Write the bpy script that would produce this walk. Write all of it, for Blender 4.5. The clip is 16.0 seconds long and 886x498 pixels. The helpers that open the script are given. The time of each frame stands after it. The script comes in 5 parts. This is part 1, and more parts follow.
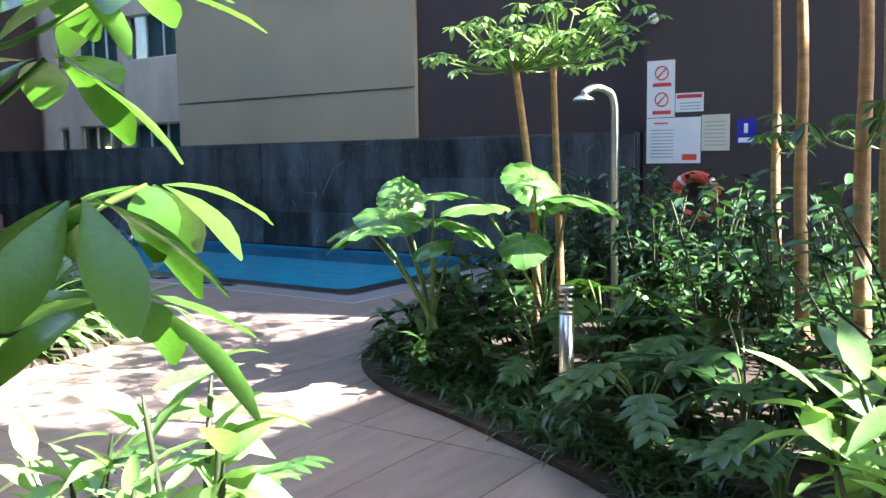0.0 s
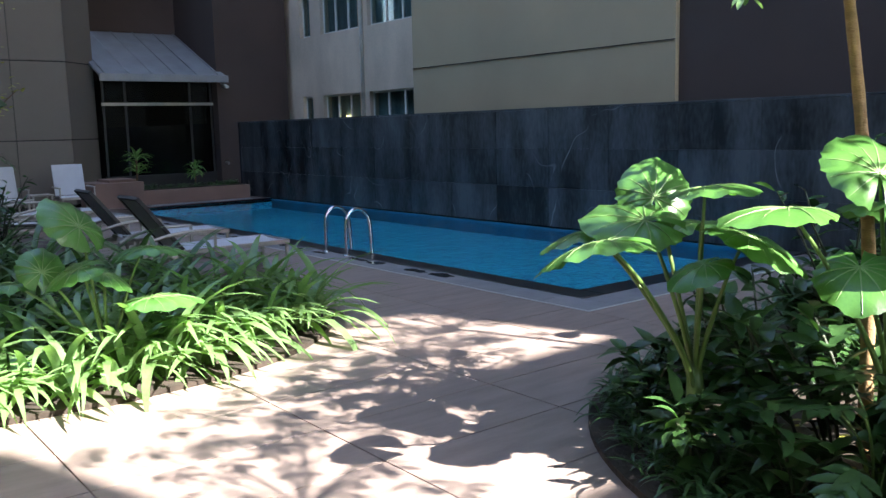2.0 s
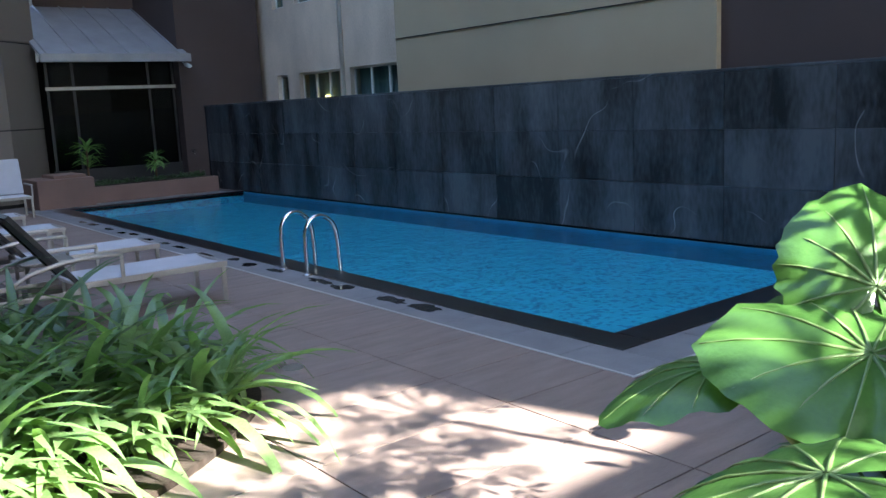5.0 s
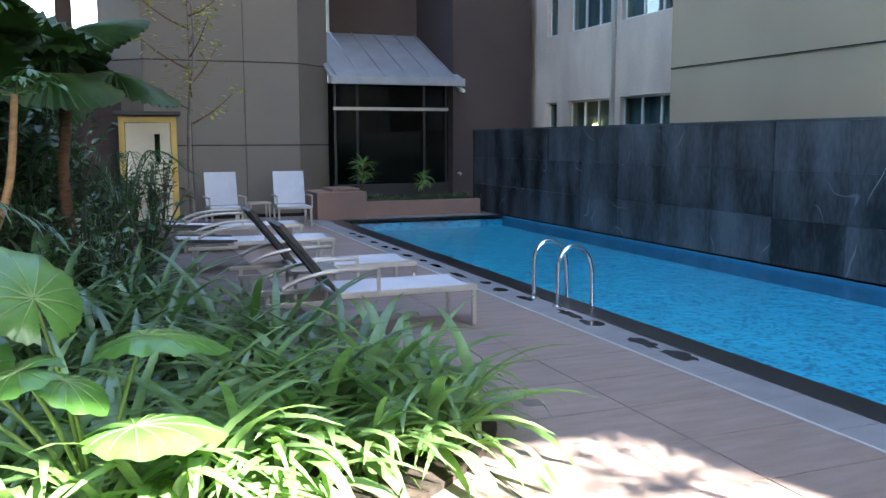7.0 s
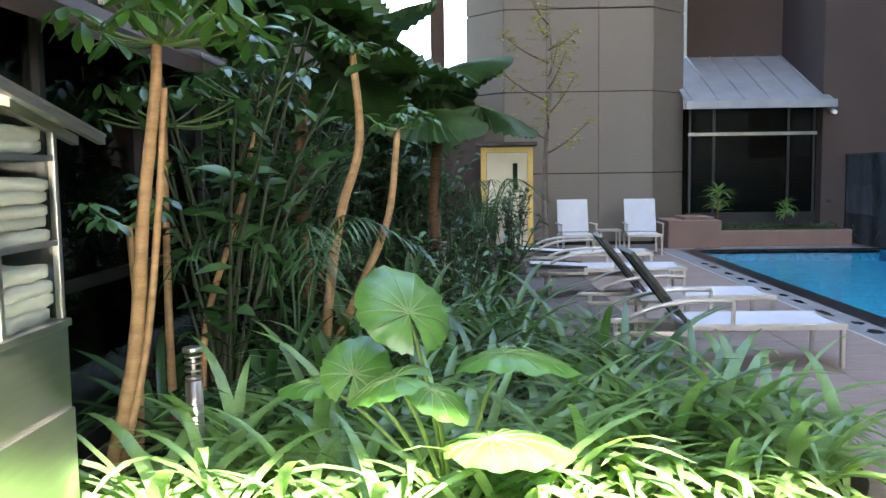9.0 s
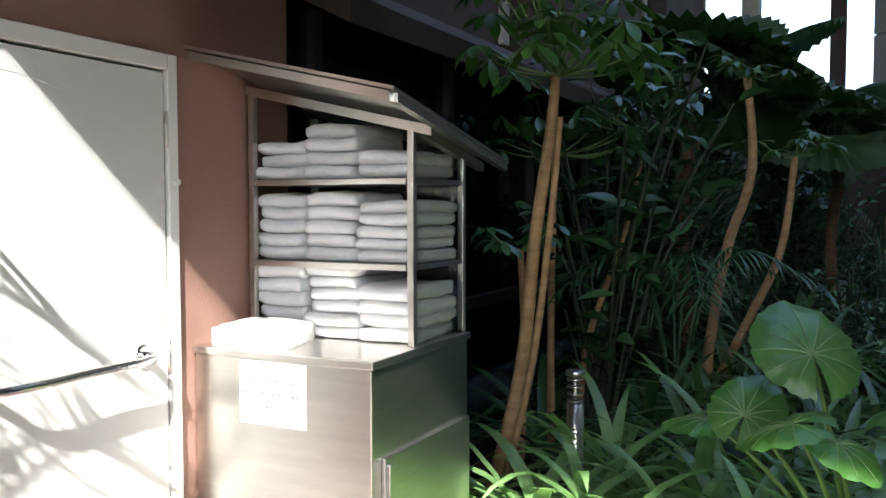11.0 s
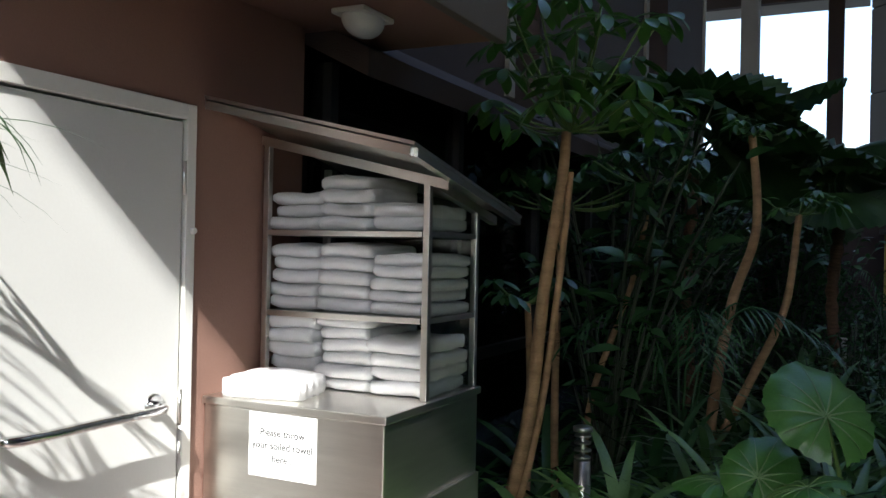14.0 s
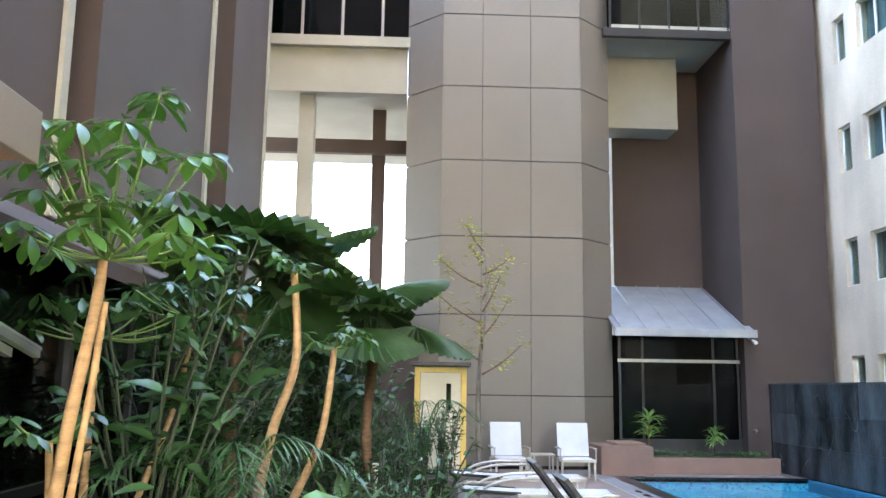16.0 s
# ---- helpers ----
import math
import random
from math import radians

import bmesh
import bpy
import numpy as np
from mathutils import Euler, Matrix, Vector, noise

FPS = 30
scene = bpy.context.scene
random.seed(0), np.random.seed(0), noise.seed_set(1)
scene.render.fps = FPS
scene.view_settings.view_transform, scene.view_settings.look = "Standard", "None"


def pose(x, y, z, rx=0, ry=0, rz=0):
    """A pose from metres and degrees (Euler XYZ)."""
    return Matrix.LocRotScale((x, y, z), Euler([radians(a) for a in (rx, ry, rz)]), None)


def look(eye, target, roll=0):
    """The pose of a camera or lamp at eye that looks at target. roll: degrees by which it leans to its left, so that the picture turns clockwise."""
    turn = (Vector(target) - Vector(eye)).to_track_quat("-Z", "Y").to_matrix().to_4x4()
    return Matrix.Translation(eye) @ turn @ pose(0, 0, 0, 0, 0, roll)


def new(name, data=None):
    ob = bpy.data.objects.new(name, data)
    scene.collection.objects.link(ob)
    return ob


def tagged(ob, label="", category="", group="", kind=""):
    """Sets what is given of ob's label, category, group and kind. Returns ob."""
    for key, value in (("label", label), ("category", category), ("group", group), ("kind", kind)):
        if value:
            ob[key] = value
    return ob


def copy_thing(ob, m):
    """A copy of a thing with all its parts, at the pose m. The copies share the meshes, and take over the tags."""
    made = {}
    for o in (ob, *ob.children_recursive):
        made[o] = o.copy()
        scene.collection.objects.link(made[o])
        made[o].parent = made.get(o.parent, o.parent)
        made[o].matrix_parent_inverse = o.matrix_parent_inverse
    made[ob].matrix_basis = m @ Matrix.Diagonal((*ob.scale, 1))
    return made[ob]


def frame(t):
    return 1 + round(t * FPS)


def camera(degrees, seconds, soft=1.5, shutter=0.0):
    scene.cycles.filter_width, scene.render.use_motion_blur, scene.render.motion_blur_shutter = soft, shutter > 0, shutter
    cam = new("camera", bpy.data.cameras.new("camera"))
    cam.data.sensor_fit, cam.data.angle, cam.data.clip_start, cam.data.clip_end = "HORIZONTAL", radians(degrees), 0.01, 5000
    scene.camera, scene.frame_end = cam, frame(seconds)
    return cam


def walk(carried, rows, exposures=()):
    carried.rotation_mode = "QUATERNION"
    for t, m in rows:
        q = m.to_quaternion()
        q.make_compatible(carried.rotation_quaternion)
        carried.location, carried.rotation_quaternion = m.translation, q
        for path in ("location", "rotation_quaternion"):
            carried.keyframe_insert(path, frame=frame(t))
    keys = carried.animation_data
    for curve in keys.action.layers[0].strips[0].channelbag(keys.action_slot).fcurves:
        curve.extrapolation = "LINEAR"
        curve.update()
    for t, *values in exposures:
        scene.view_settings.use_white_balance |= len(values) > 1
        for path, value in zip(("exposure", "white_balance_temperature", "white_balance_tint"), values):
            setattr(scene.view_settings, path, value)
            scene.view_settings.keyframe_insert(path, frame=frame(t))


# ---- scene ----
cam = camera(54.6, 16.0)
# seconds, eye, yaw, pitch, roll
ROWS = [
    (0.0, 0.0, 0.0, 1.55, -55.1, -6.1, 0.91),
    (0.5, 0.397, 0.219, 1.553, -48.82, -7.17, 1.86),
    (1.0, 0.755, 0.451, 1.552, -44.59, -7.82, 0.65),
    (1.5, 1.127, 0.79, 1.56, -42.51, -8.55, 2.05),
    (2.0, 1.504, 1.156, 1.583, -38.52, -8.03, 1.38),
    (2.5, 1.828, 1.49, 1.581, -36.88, -7.99, 2.3),
    (3.0, 2.173, 1.807, 1.581, -37.89, -8.2, 3.43),
    (3.5, 2.504, 2.149, 1.595, -39.41, -8.67, 3.48),
    (6.0, 3.228, 3.128, 1.625, -35.58, -9.9, 0.98),
    (6.5, 3.24, 3.148, 1.612, -27.86, -8.31, 0.44),
    (7.0, 3.25, 3.134, 1.614, -21.14, -7.23, 0.18),
    (7.5, 3.224, 3.126, 1.619, -15.0, -6.8, -0.01),
    (8.0, 3.212, 3.123, 1.618, -8.91, -6.3, 0.1),
    (8.5, 3.192, 3.118, 1.618, -4.21, -5.67, 0.5),
    (9.0, 3.224, 3.118, 1.616, 1.84, -5.21, 0.78),
    (9.5, 3.165, 3.108, 1.612, 8.51, -4.53, 0.38),
    (10.0, 3.184, 3.129, 1.605, 13.79, -3.9, -0.2),
    (12.5, 3.05, 3.139, 1.588, 38.61, -2.15, 1.22),
    (13.0, 3.04, 3.129, 1.601, 36.78, -1.76, 0.7),
    (13.5, 3.03, 3.119, 1.613, 31.53, -1.2, -0.2),
    (14.0, 3.079, 3.107, 1.623, 26.07, 0.12, -1.19),
    (14.5, 3.128, 3.096, 1.633, 19.24, 1.72, -1.97),
    (15.0, 3.177, 3.061, 1.629, 11.05, 4.59, -1.81),
    (15.5, 3.188, 3.055, 1.635, 3.4, 7.34, -1.4),
    (16.0, 3.2, 3.05, 1.64, -2.63, 9.25, -0.83),
]
EXPOSURES = [(0.0, 3.45, 6500, 10), (1.5, 2.9, 6500, 10), (3.5, 3.0, 6500, 10), (6.0, 3.4, 6500, 10), (7.0, 3.8, 6600, 10), (8.0, 4.2, 7100, 10), (9.0, 4.3, 7200, 10), (10.0, 3.6, 6700, 10), (12.5, 1.5, 6200, 10), (13.5, 1.5, 6250, 10), (14.5, 2.2, 6200, 10), (15.0, 3.7, 6700, 10), (16.0, 5.0, 7600, 10)]
walk(cam, [(t, pose(x, y, z, 90 + pitch, roll, yaw)) for t, x, y, z, yaw, pitch, roll in ROWS], EXPOSURES)

# ---- world, sun ----
SUN_WAY = Vector((-0.38, 1.10, -1.0)).normalized()
world = bpy.data.worlds.new("sky")
scene.world = world
world.use_nodes = True
wn = world.node_tree.nodes
sky = wn.new("ShaderNodeTexSky")
sky.sky_type = 'NISHITA'
sky.sun_disc = False
sky.sun_elevation = math.asin(-SUN_WAY.z)
sky.sun_rotation = math.atan2(-SUN_WAY.x, -SUN_WAY.y)
world.node_tree.links.new(sky.outputs[0], wn["Background"].inputs[0])
wn["Background"].inputs[1].default_value = 0.15
sun_data = bpy.data.lights.new("sun", 'SUN')
sun_data.energy, sun_data.angle, sun_data.color = 5.0, radians(0.55), (1.0, 0.97, 0.91)
sun = new("sun", sun_data)
sun.matrix_world = look((8, -10, 20), Vector((8, -10, 20)) + SUN_WAY)


# ---- materials ----
def mat(name, base, rough=0.6, metal=0.0, vary=0.15, scale=3.0, fine=60.0, bump=0.15, spec=0.5, stretch=(1, 1, 1), other=None, piece=0.0, island=0.0):
    """Two scales of noise over a base colour, with fine relief; piece and island vary the value from object to object."""
    m = bpy.data.materials.new(name)
    m.use_nodes = True
    n, l = m.node_tree.nodes, m.node_tree.links
    b = n["Principled BSDF"]
    co = n.new("ShaderNodeTexCoord")
    mp = n.new("ShaderNodeMapping")
    mp.inputs["Scale"].default_value = stretch
    geo = n.new("ShaderNodeNewGeometry")
    l.new(geo.outputs["Position"], mp.inputs["Vector"])
    n1, n2 = n.new("ShaderNodeTexNoise"), n.new("ShaderNodeTexNoise")
    n1.inputs["Scale"].default_value, n1.inputs["Detail"].default_value = scale, 5
    n2.inputs["Scale"].default_value, n2.inputs["Detail"].default_value = fine, 3
    l.new(mp.outputs[0], n1.inputs["Vector"]), l.new(mp.outputs[0], n2.inputs["Vector"])
    add = n.new("ShaderNodeMath")
    add.operation = 'MULTIPLY_ADD'
    l.new(n2.outputs[0], add.inputs[0])
    add.inputs[1].default_value = 0.35
    l.new(n1.outputs[0], add.inputs[2])
    last = add.outputs[0]
    for source, amount in ((("info", piece)), (("geo", island))):
        if amount:
            k = n.new("ShaderNodeMath")
            k.operation = 'MULTIPLY_ADD'
            if source == "info":
                l.new(n.new("ShaderNodeObjectInfo").outputs["Random"], k.inputs[0])
            else:
                l.new(geo.outputs["Random Per Island"], k.inputs[0])
            k.inputs[1].default_value = amount
            l.new(last, k.inputs[2])
            last = k.outputs[0]
    r = n.new("ShaderNodeValToRGB")
    lo = 0.42
    hi = 0.95 + piece + island
    r.color_ramp.elements[0].position, r.color_ramp.elements[1].position = lo, min(1.0, hi)
    c1 = [max(0, c * (1 - vary)) for c in base]
    c2 = list(other) if other else [min(1, c * (1 + vary)) for c in base]
    r.color_ramp.elements[0].color, r.color_ramp.elements[1].color = (*c1, 1), (*c2, 1)
    l.new(last, r.inputs[0])
    l.new(r.outputs[0], b.inputs["Base Color"])
    b.inputs["Roughness"].default_value, b.inputs["Metallic"].default_value = rough, metal
    b.inputs["Specular IOR Level"].default_value = spec
    if bump:
        bp = n.new("ShaderNodeBump")
        bp.inputs["Strength"].default_value, bp.inputs["Distance"].default_value = bump, 0.01
        l.new(n2.outputs[0], bp.inputs["Height"])
        l.new(bp.outputs[0], b.inputs["Normal"])
    return m


def leafmat(name, base, other, rough=0.35, through_light=0.35):
    m = mat(name, base, rough, 0, 0.25, 5.0, 90.0, 0.1, 0.5, other=other, island=0.25, piece=0.15)
    n, l = m.node_tree.nodes, m.node_tree.links
    t = n.new("ShaderNodeBsdfTranslucent")
    mx = n.new("ShaderNodeMixShader")
    mx.inputs[0].default_value = through_light
    ramp = next(k for k in n if k.type == 'VALTORGB')
    hue = n.new("ShaderNodeMixRGB")
    hue.blend_type = 'MULTIPLY'
    hue.inputs[0].default_value = 1
    hue.inputs[2].default_value = (1.5, 1.7, 0.8, 1)
    l.new(ramp.outputs[0], hue.inputs[1])
    l.new(hue.outputs[0], t.inputs[0])
    l.new(n["Principled BSDF"].outputs[0], mx.inputs[1]), l.new(t.outputs[0], mx.inputs[2])
    l.new(mx.outputs[0], n["Material Output"].inputs[0])
    return m


def glassmat(name, tint, rough=0.02):
    """Clear sheet that mirrors more at a grazing view, alike from both sides."""
    m = bpy.data.materials.new(name)
    m.use_nodes = True
    n, l = m.node_tree.nodes, m.node_tree.links
    tr, gl, mx = n.new("ShaderNodeBsdfTransparent"), n.new("ShaderNodeBsdfGlossy"), n.new("ShaderNodeMixShader")
    lw, pw, ma = n.new("ShaderNodeLayerWeight"), n.new("ShaderNodeMath"), n.new("ShaderNodeMath")
    tr.inputs[0].default_value = (*tint, 1)
    gl.inputs["Roughness"].default_value = rough
    lw.inputs["Blend"].default_value = 0.5
    pw.operation, ma.operation = 'POWER', 'MULTIPLY_ADD'
    pw.inputs[1].default_value, ma.inputs[1].default_value, ma.inputs[2].default_value = 4.5, 0.8, 0.035
    l.new(lw.outputs["Facing"], pw.inputs[0]), l.new(pw.outputs[0], ma.inputs[0])
    l.new(ma.outputs[0], mx.inputs[0]), l.new(tr.outputs[0], mx.inputs[1]), l.new(gl.outputs[0], mx.inputs[2])
    l.new(mx.outputs[0], n["Material Output"].inputs[0])
    return m


def watermat():
    m = glassmat("pool_water", (0.8, 0.96, 1.0), 0.03)
    n, l = m.node_tree.nodes, m.node_tree.links
    geo = n.new("ShaderNodeNewGeometry")
    n1 = n.new("ShaderNodeTexNoise")
    n1.inputs["Scale"].default_value, n1.inputs["Detail"].default_value = 5.0, 2
    l.new(geo.outputs["Position"], n1.inputs["Vector"])
    bp = n.new("ShaderNodeBump")
    bp.inputs["Strength"].default_value, bp.inputs["Distance"].default_value = 0.5, 0.03
    l.new(n1.outputs[0], bp.inputs["Height"])
    for k in n:
        if k.type in ('BSDF_GLOSSY', 'LAYER_WEIGHT'):
            l.new(bp.outputs[0], k.inputs["Normal"])
    return m


def mosaicmat():
    """Small blue glass tiles with darker ones strewn between and pale grout."""
    m = mat("pool_mosaic", (0.045, 0.55, 0.7), 0.3, 0, 0.12, 2.0, 20.0, 0)
    n, l = m.node_tree.nodes, m.node_tree.links
    ramp = next(k for k in n if k.type == 'VALTORGB')
    geo = next(k for k in n if k.type == 'NEW_GEOMETRY')
    v = n.new("ShaderNodeTexVoronoi")
    v.distance = 'CHEBYCHEV'
    v.inputs["Scale"].default_value, v.inputs["Randomness"].default_value = 24.0, 0.5
    l.new(geo.outputs["Position"], v.inputs["Vector"])
    r2 = n.new("ShaderNodeValToRGB")
    r2.color_ramp.interpolation = 'CONSTANT'
    r2.color_ramp.elements[0].color = (0.3, 0.45, 0.62, 1)
    r2.color_ramp.elements[1].position, r2.color_ramp.elements[1].color = 0.3, (1, 1, 1, 1)
    l.new(v.outputs["Color"], r2.inputs[0])
    mul = n.new("ShaderNodeMixRGB")
    mul.blend_type, mul.inputs[0].default_value = 'MULTIPLY', 1
    l.new(ramp.outputs[0], mul.inputs[1]), l.new(r2.outputs[0], mul.inputs[2])
    l.new(mul.outputs[0], n["Principled BSDF"].inputs["Base Color"])
    return m


def slatemat():
    """Near-black slate with upright pale streaks and a few white veins."""
    m = mat("slate", (0.009, 0.012, 0.014), 0.45, 0, 0.45, 1.5, 16, 0.25, 0.4, (1, 1.5, 0.5), (0.085, 0.095, 0.102), piece=0.2)
    n, l = m.node_tree.nodes, m.node_tree.links
    ramp = next(k for k in n if k.type == 'VALTORGB')
    geo = next(k for k in n if k.type == 'NEW_GEOMETRY')
    ramp.color_ramp.elements[0].position = 0.6
    vein, mask = n.new("ShaderNodeTexNoise"), n.new("ShaderNodeTexNoise")
    vein.inputs["Scale"].default_value, vein.inputs["Detail"].default_value = 0.7, 2
    mask.inputs["Scale"].default_value = 1.9
    l.new(geo.outputs["Position"], vein.inputs["Vector"]), l.new(geo.outputs["Position"], mask.inputs["Vector"])
    r1, r2 = n.new("ShaderNodeValToRGB"), n.new("ShaderNodeValToRGB")
    e = r1.color_ramp.elements
    e[0].position, e[0].color = 0.4965, (0, 0, 0, 1)
    e[1].position, e[1].color = 0.5035, (0, 0, 0, 1)
    e.new(0.5).color = (1, 1, 1, 1)
    r2.color_ramp.elements[0].position, r2.color_ramp.elements[1].position = 0.5, 0.72
    l.new(vein.outputs[0], r1.inputs[0]), l.new(mask.outputs[0], r2.inputs[0])
    k = n.new("ShaderNodeMath")
    k.operation = 'MULTIPLY'
    l.new(r1.outputs[0], k.inputs[0]), l.new(r2.outputs[0], k.inputs[1])
    mx = n.new("ShaderNodeMixRGB")
    mx.inputs[2].default_value = (0.3, 0.31, 0.31, 1)
    l.new(k.outputs[0], mx.inputs[0]), l.new(ramp.outputs[0], mx.inputs[1])
    l.new(mx.outputs[0], n["Principled BSDF"].inputs["Base Color"])
    return m


def lampmat(name, colour, power):
    m = bpy.data.materials.new(name)
    m.use_nodes = True
    b = m.node_tree.nodes["Principled BSDF"]
    b.inputs["Base Color"].default_value = (*colour, 1)
    b.inputs["Emission Color"].default_value = (*colour, 1)
    b.inputs["Emission Strength"].default_value = power
    return m


M_DECK = mat("deck_tile", (0.25, 0.19, 0.165), 0.5, 0, 0.22, 2.2, 26.0, 0.12, 0.35, (1, 5, 1), piece=0.12)
M_JOINT = mat("tile_joint", (0.13, 0.105, 0.095), 0.9)
M_COPING = mat("grey_coping_stone", (0.2, 0.2, 0.21), 0.5, 0, 0.2, 4, 50, 0.15, piece=0.1)
M_BLACK = mat("black_pool_edge", (0.012, 0.012, 0.014), 0.3, 0, 0.3, 6, 50, 0.1)
M_LINE = mat("pale_channel", (0.5, 0.5, 0.48), 0.6)
M_SLATE = slatemat()
M_SLATE_JOINT = mat("slate_joint", (0.03, 0.03, 0.033), 0.9)
M_BROWN = mat("brown_render", (0.055, 0.038, 0.034), 0.85, 0, 0.14, 0.7, 120, 0.25)
M_DOORWALL = mat("reddish_brown_plaster", (0.25, 0.14, 0.105), 0.8, 0, 0.1, 1.2, 150, 0.2)
M_BEIGE = mat("beige_render", (0.36, 0.29, 0.19), 0.85, 0, 0.1, 0.6, 110, 0.2)
M_WHITEB = mat("stained_pale_render", (0.62, 0.51, 0.39), 0.9, 0, 0.3, 0.9, 40, 0.2, 0.3, (1, 1, 0.5))
M_PANEL = mat("taupe_panel", (0.15, 0.13, 0.11), 0.6, 0, 0.06, 0.5, 90, 0.08, piece=0.04)
M_GAP_AND_SHADE = mat("panel_gap", (0.02, 0.02, 0.02), 0.9)
M_DARKMETAL = mat("dark_metal", (0.03, 0.03, 0.032), 0.45, 0.6)
M_ROOF = mat("grey_sheet_roof", (0.25, 0.26, 0.28), 0.5, 0.3, 0.15, 2, 40, 0.1)
M_SOIL = mat("dark_soil", (0.035, 0.024, 0.017), 0.95, 0, 0.5, 6, 40, 0.8)
M_STEEL = mat("brushed_steel", (0.62, 0.6, 0.56), 0.28, 1.0, 0.08, 3, 40, 0.06, 0.5, (1, 1, 12))
M_CHROME = mat("polished_steel", (0.7, 0.7, 0.7), 0.12, 1.0, 0.05)
M_WHITEPAINT = mat("white_paint", (0.74, 0.73, 0.68), 0.45, 0, 0.05, 2, 80, 0.08)
M_DOORPAINT = mat("cream_door_paint", (0.64, 0.64, 0.61), 0.4, 0, 0.04, 1.5, 90, 0.06)
M_TOWEL = mat("white_terry", (0.82, 0.82, 0.82), 0.95, 0, 0.06, 8, 260, 0.9, 0.1)
M_FABRIC = mat("pale_grey_mesh_fabric", (0.5, 0.51, 0.55), 0.8, 0, 0.06, 5, 220, 0.35)
M_FRAME = mat("champagne_aluminium", (0.34, 0.32, 0.29), 0.4, 0.5, 0.08)
M_BLUE = mat("blue_sign", (0.012, 0.025, 0.3), 0.35, 0, 0.05)
M_RED = mat("red_print", (0.6, 0.05, 0.04), 0.5)
M_LIFE = mat("orange_red_lifebuoy", (0.62, 0.07, 0.03), 0.5)
M_SIGNWHITE = mat("white_sign_board", (0.72, 0.7, 0.66), 0.5, 0, 0.04)
M_SIGNCREAM = mat("cream_sign_board", (0.62, 0.56, 0.42), 0.5, 0, 0.04)
M_INK = mat("dark_print", (0.02, 0.02, 0.02), 0.7)
M_GREYINK = mat("grey_print", (0.3, 0.28, 0.26), 0.7)
M_PAPER = mat("paper", (0.62, 0.62, 0.6), 0.8, 0, 0.03)
M_TERRA = mat("red_brown_plaster", (0.2, 0.12, 0.095), 0.8, 0, 0.12, 1.5, 90, 0.2)
M_BARK = mat("pale_orange_bark", (0.33, 0.2, 0.1), 0.8, 0, 0.35, 7, 60, 0.5, 0.3, (1, 1, 3))
M_BARKDARK = mat("fibrous_brown_bark", (0.12, 0.07, 0.04), 0.95, 0, 0.5, 12, 60, 1.0, 0.2, (1, 1, 4))
# near-black sheets behind glass and door stand in for unlit depth
M_ROOM_SHADE = mat("dark_interior", (0.02, 0.02, 0.02), 0.9)
M_CONCRETE = mat("pale_concrete", (0.3, 0.285, 0.24), 0.85, 0, 0.1, 1, 60, 0.15)
M_YELLOW = mat("yellow_trim", (0.62, 0.42, 0.1), 0.5)
M_GROUND = mat("outer_ground", (0.16, 0.15, 0.14), 0.9, 0, 0.2, 0.5, 20, 0.2)
M_GLASS = glassmat("clear_glass", (0.93, 0.95, 0.93))
M_PALEGLASS = glassmat("window_glass", (0.72, 0.8, 0.8))
M_DARKGLASS = glassmat("tinted_glass", (0.25, 0.27, 0.27))
M_POOL_SHADE = mat("deep_blue_tile", (0.015, 0.16, 0.26), 0.3, 0, 0.2, 3, 30, 0.05)
M_WET = mat("wet_stone", (0.02, 0.02, 0.022), 0.12, 0, 0.3, 5, 40, 0.05)
M_WATER = watermat()
M_MOSAIC = mosaicmat()
M_LAMPGLASS = mat("opal_glass", (0.75, 0.75, 0.72), 0.25, 0, 0.03)
M_GLOW = lampmat("lit_room_lamp", (1.0, 0.75, 0.3), 1.0)
L_LILY = leafmat("lily_leaf", (0.085, 0.18, 0.055), (0.2, 0.33, 0.13), 0.27)
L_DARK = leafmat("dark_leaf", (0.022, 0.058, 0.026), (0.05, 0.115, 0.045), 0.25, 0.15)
L_TALL = leafmat("strap_leaf", (0.03, 0.075, 0.025), (0.08, 0.16, 0.05), 0.3, 0.25)
L_MID = leafmat("mid_leaf", (0.016, 0.048, 0.016), (0.045, 0.105, 0.03), 0.32, 0.18)
L_EAR = leafmat("elephant_ear_leaf", (0.04, 0.12, 0.025), (0.075, 0.19, 0.04), 0.3, 0.22)
L_UMB = leafmat("umbrella_leaf", (0.022, 0.07, 0.014), (0.05, 0.13, 0.025), 0.28, 0.22)
# umbrella leaf again, lightened so the sunlight is part of its colour
L_UMB_LIT = leafmat("sunlit_umbrella_leaf", (0.035, 0.105, 0.02), (0.08, 0.19, 0.035), 0.26, 0.34)
L_PALM = leafmat("fan_palm_leaf", (0.016, 0.046, 0.015), (0.04, 0.09, 0.025), 0.4, 0.2)
L_STALKDARK = mat("dark_stalk", (0.025, 0.035, 0.014), 0.6, 0, 0.3, 8, 60, 0.1)
# grey-teal behind the panes carries the windows' reflections as plain colour
M_WINDOW_TONE = mat("curtained_rooms", (0.24, 0.3, 0.3), 0.9, 0, 0.5, 1.5, 8, 0, 0.3, (1, 3, 0.3))
L_RIB = mat("pale_leaf_rib", (0.16, 0.26, 0.09), 0.4, 0, 0.1)
L_STALK = mat("green_stalk", (0.1, 0.17, 0.04), 0.45, 0, 0.2, 8, 60, 0.1)
L_DRY = leafmat("yellowing_leaf", (0.12, 0.16, 0.03), (0.3, 0.28, 0.06), 0.5, 0.3)


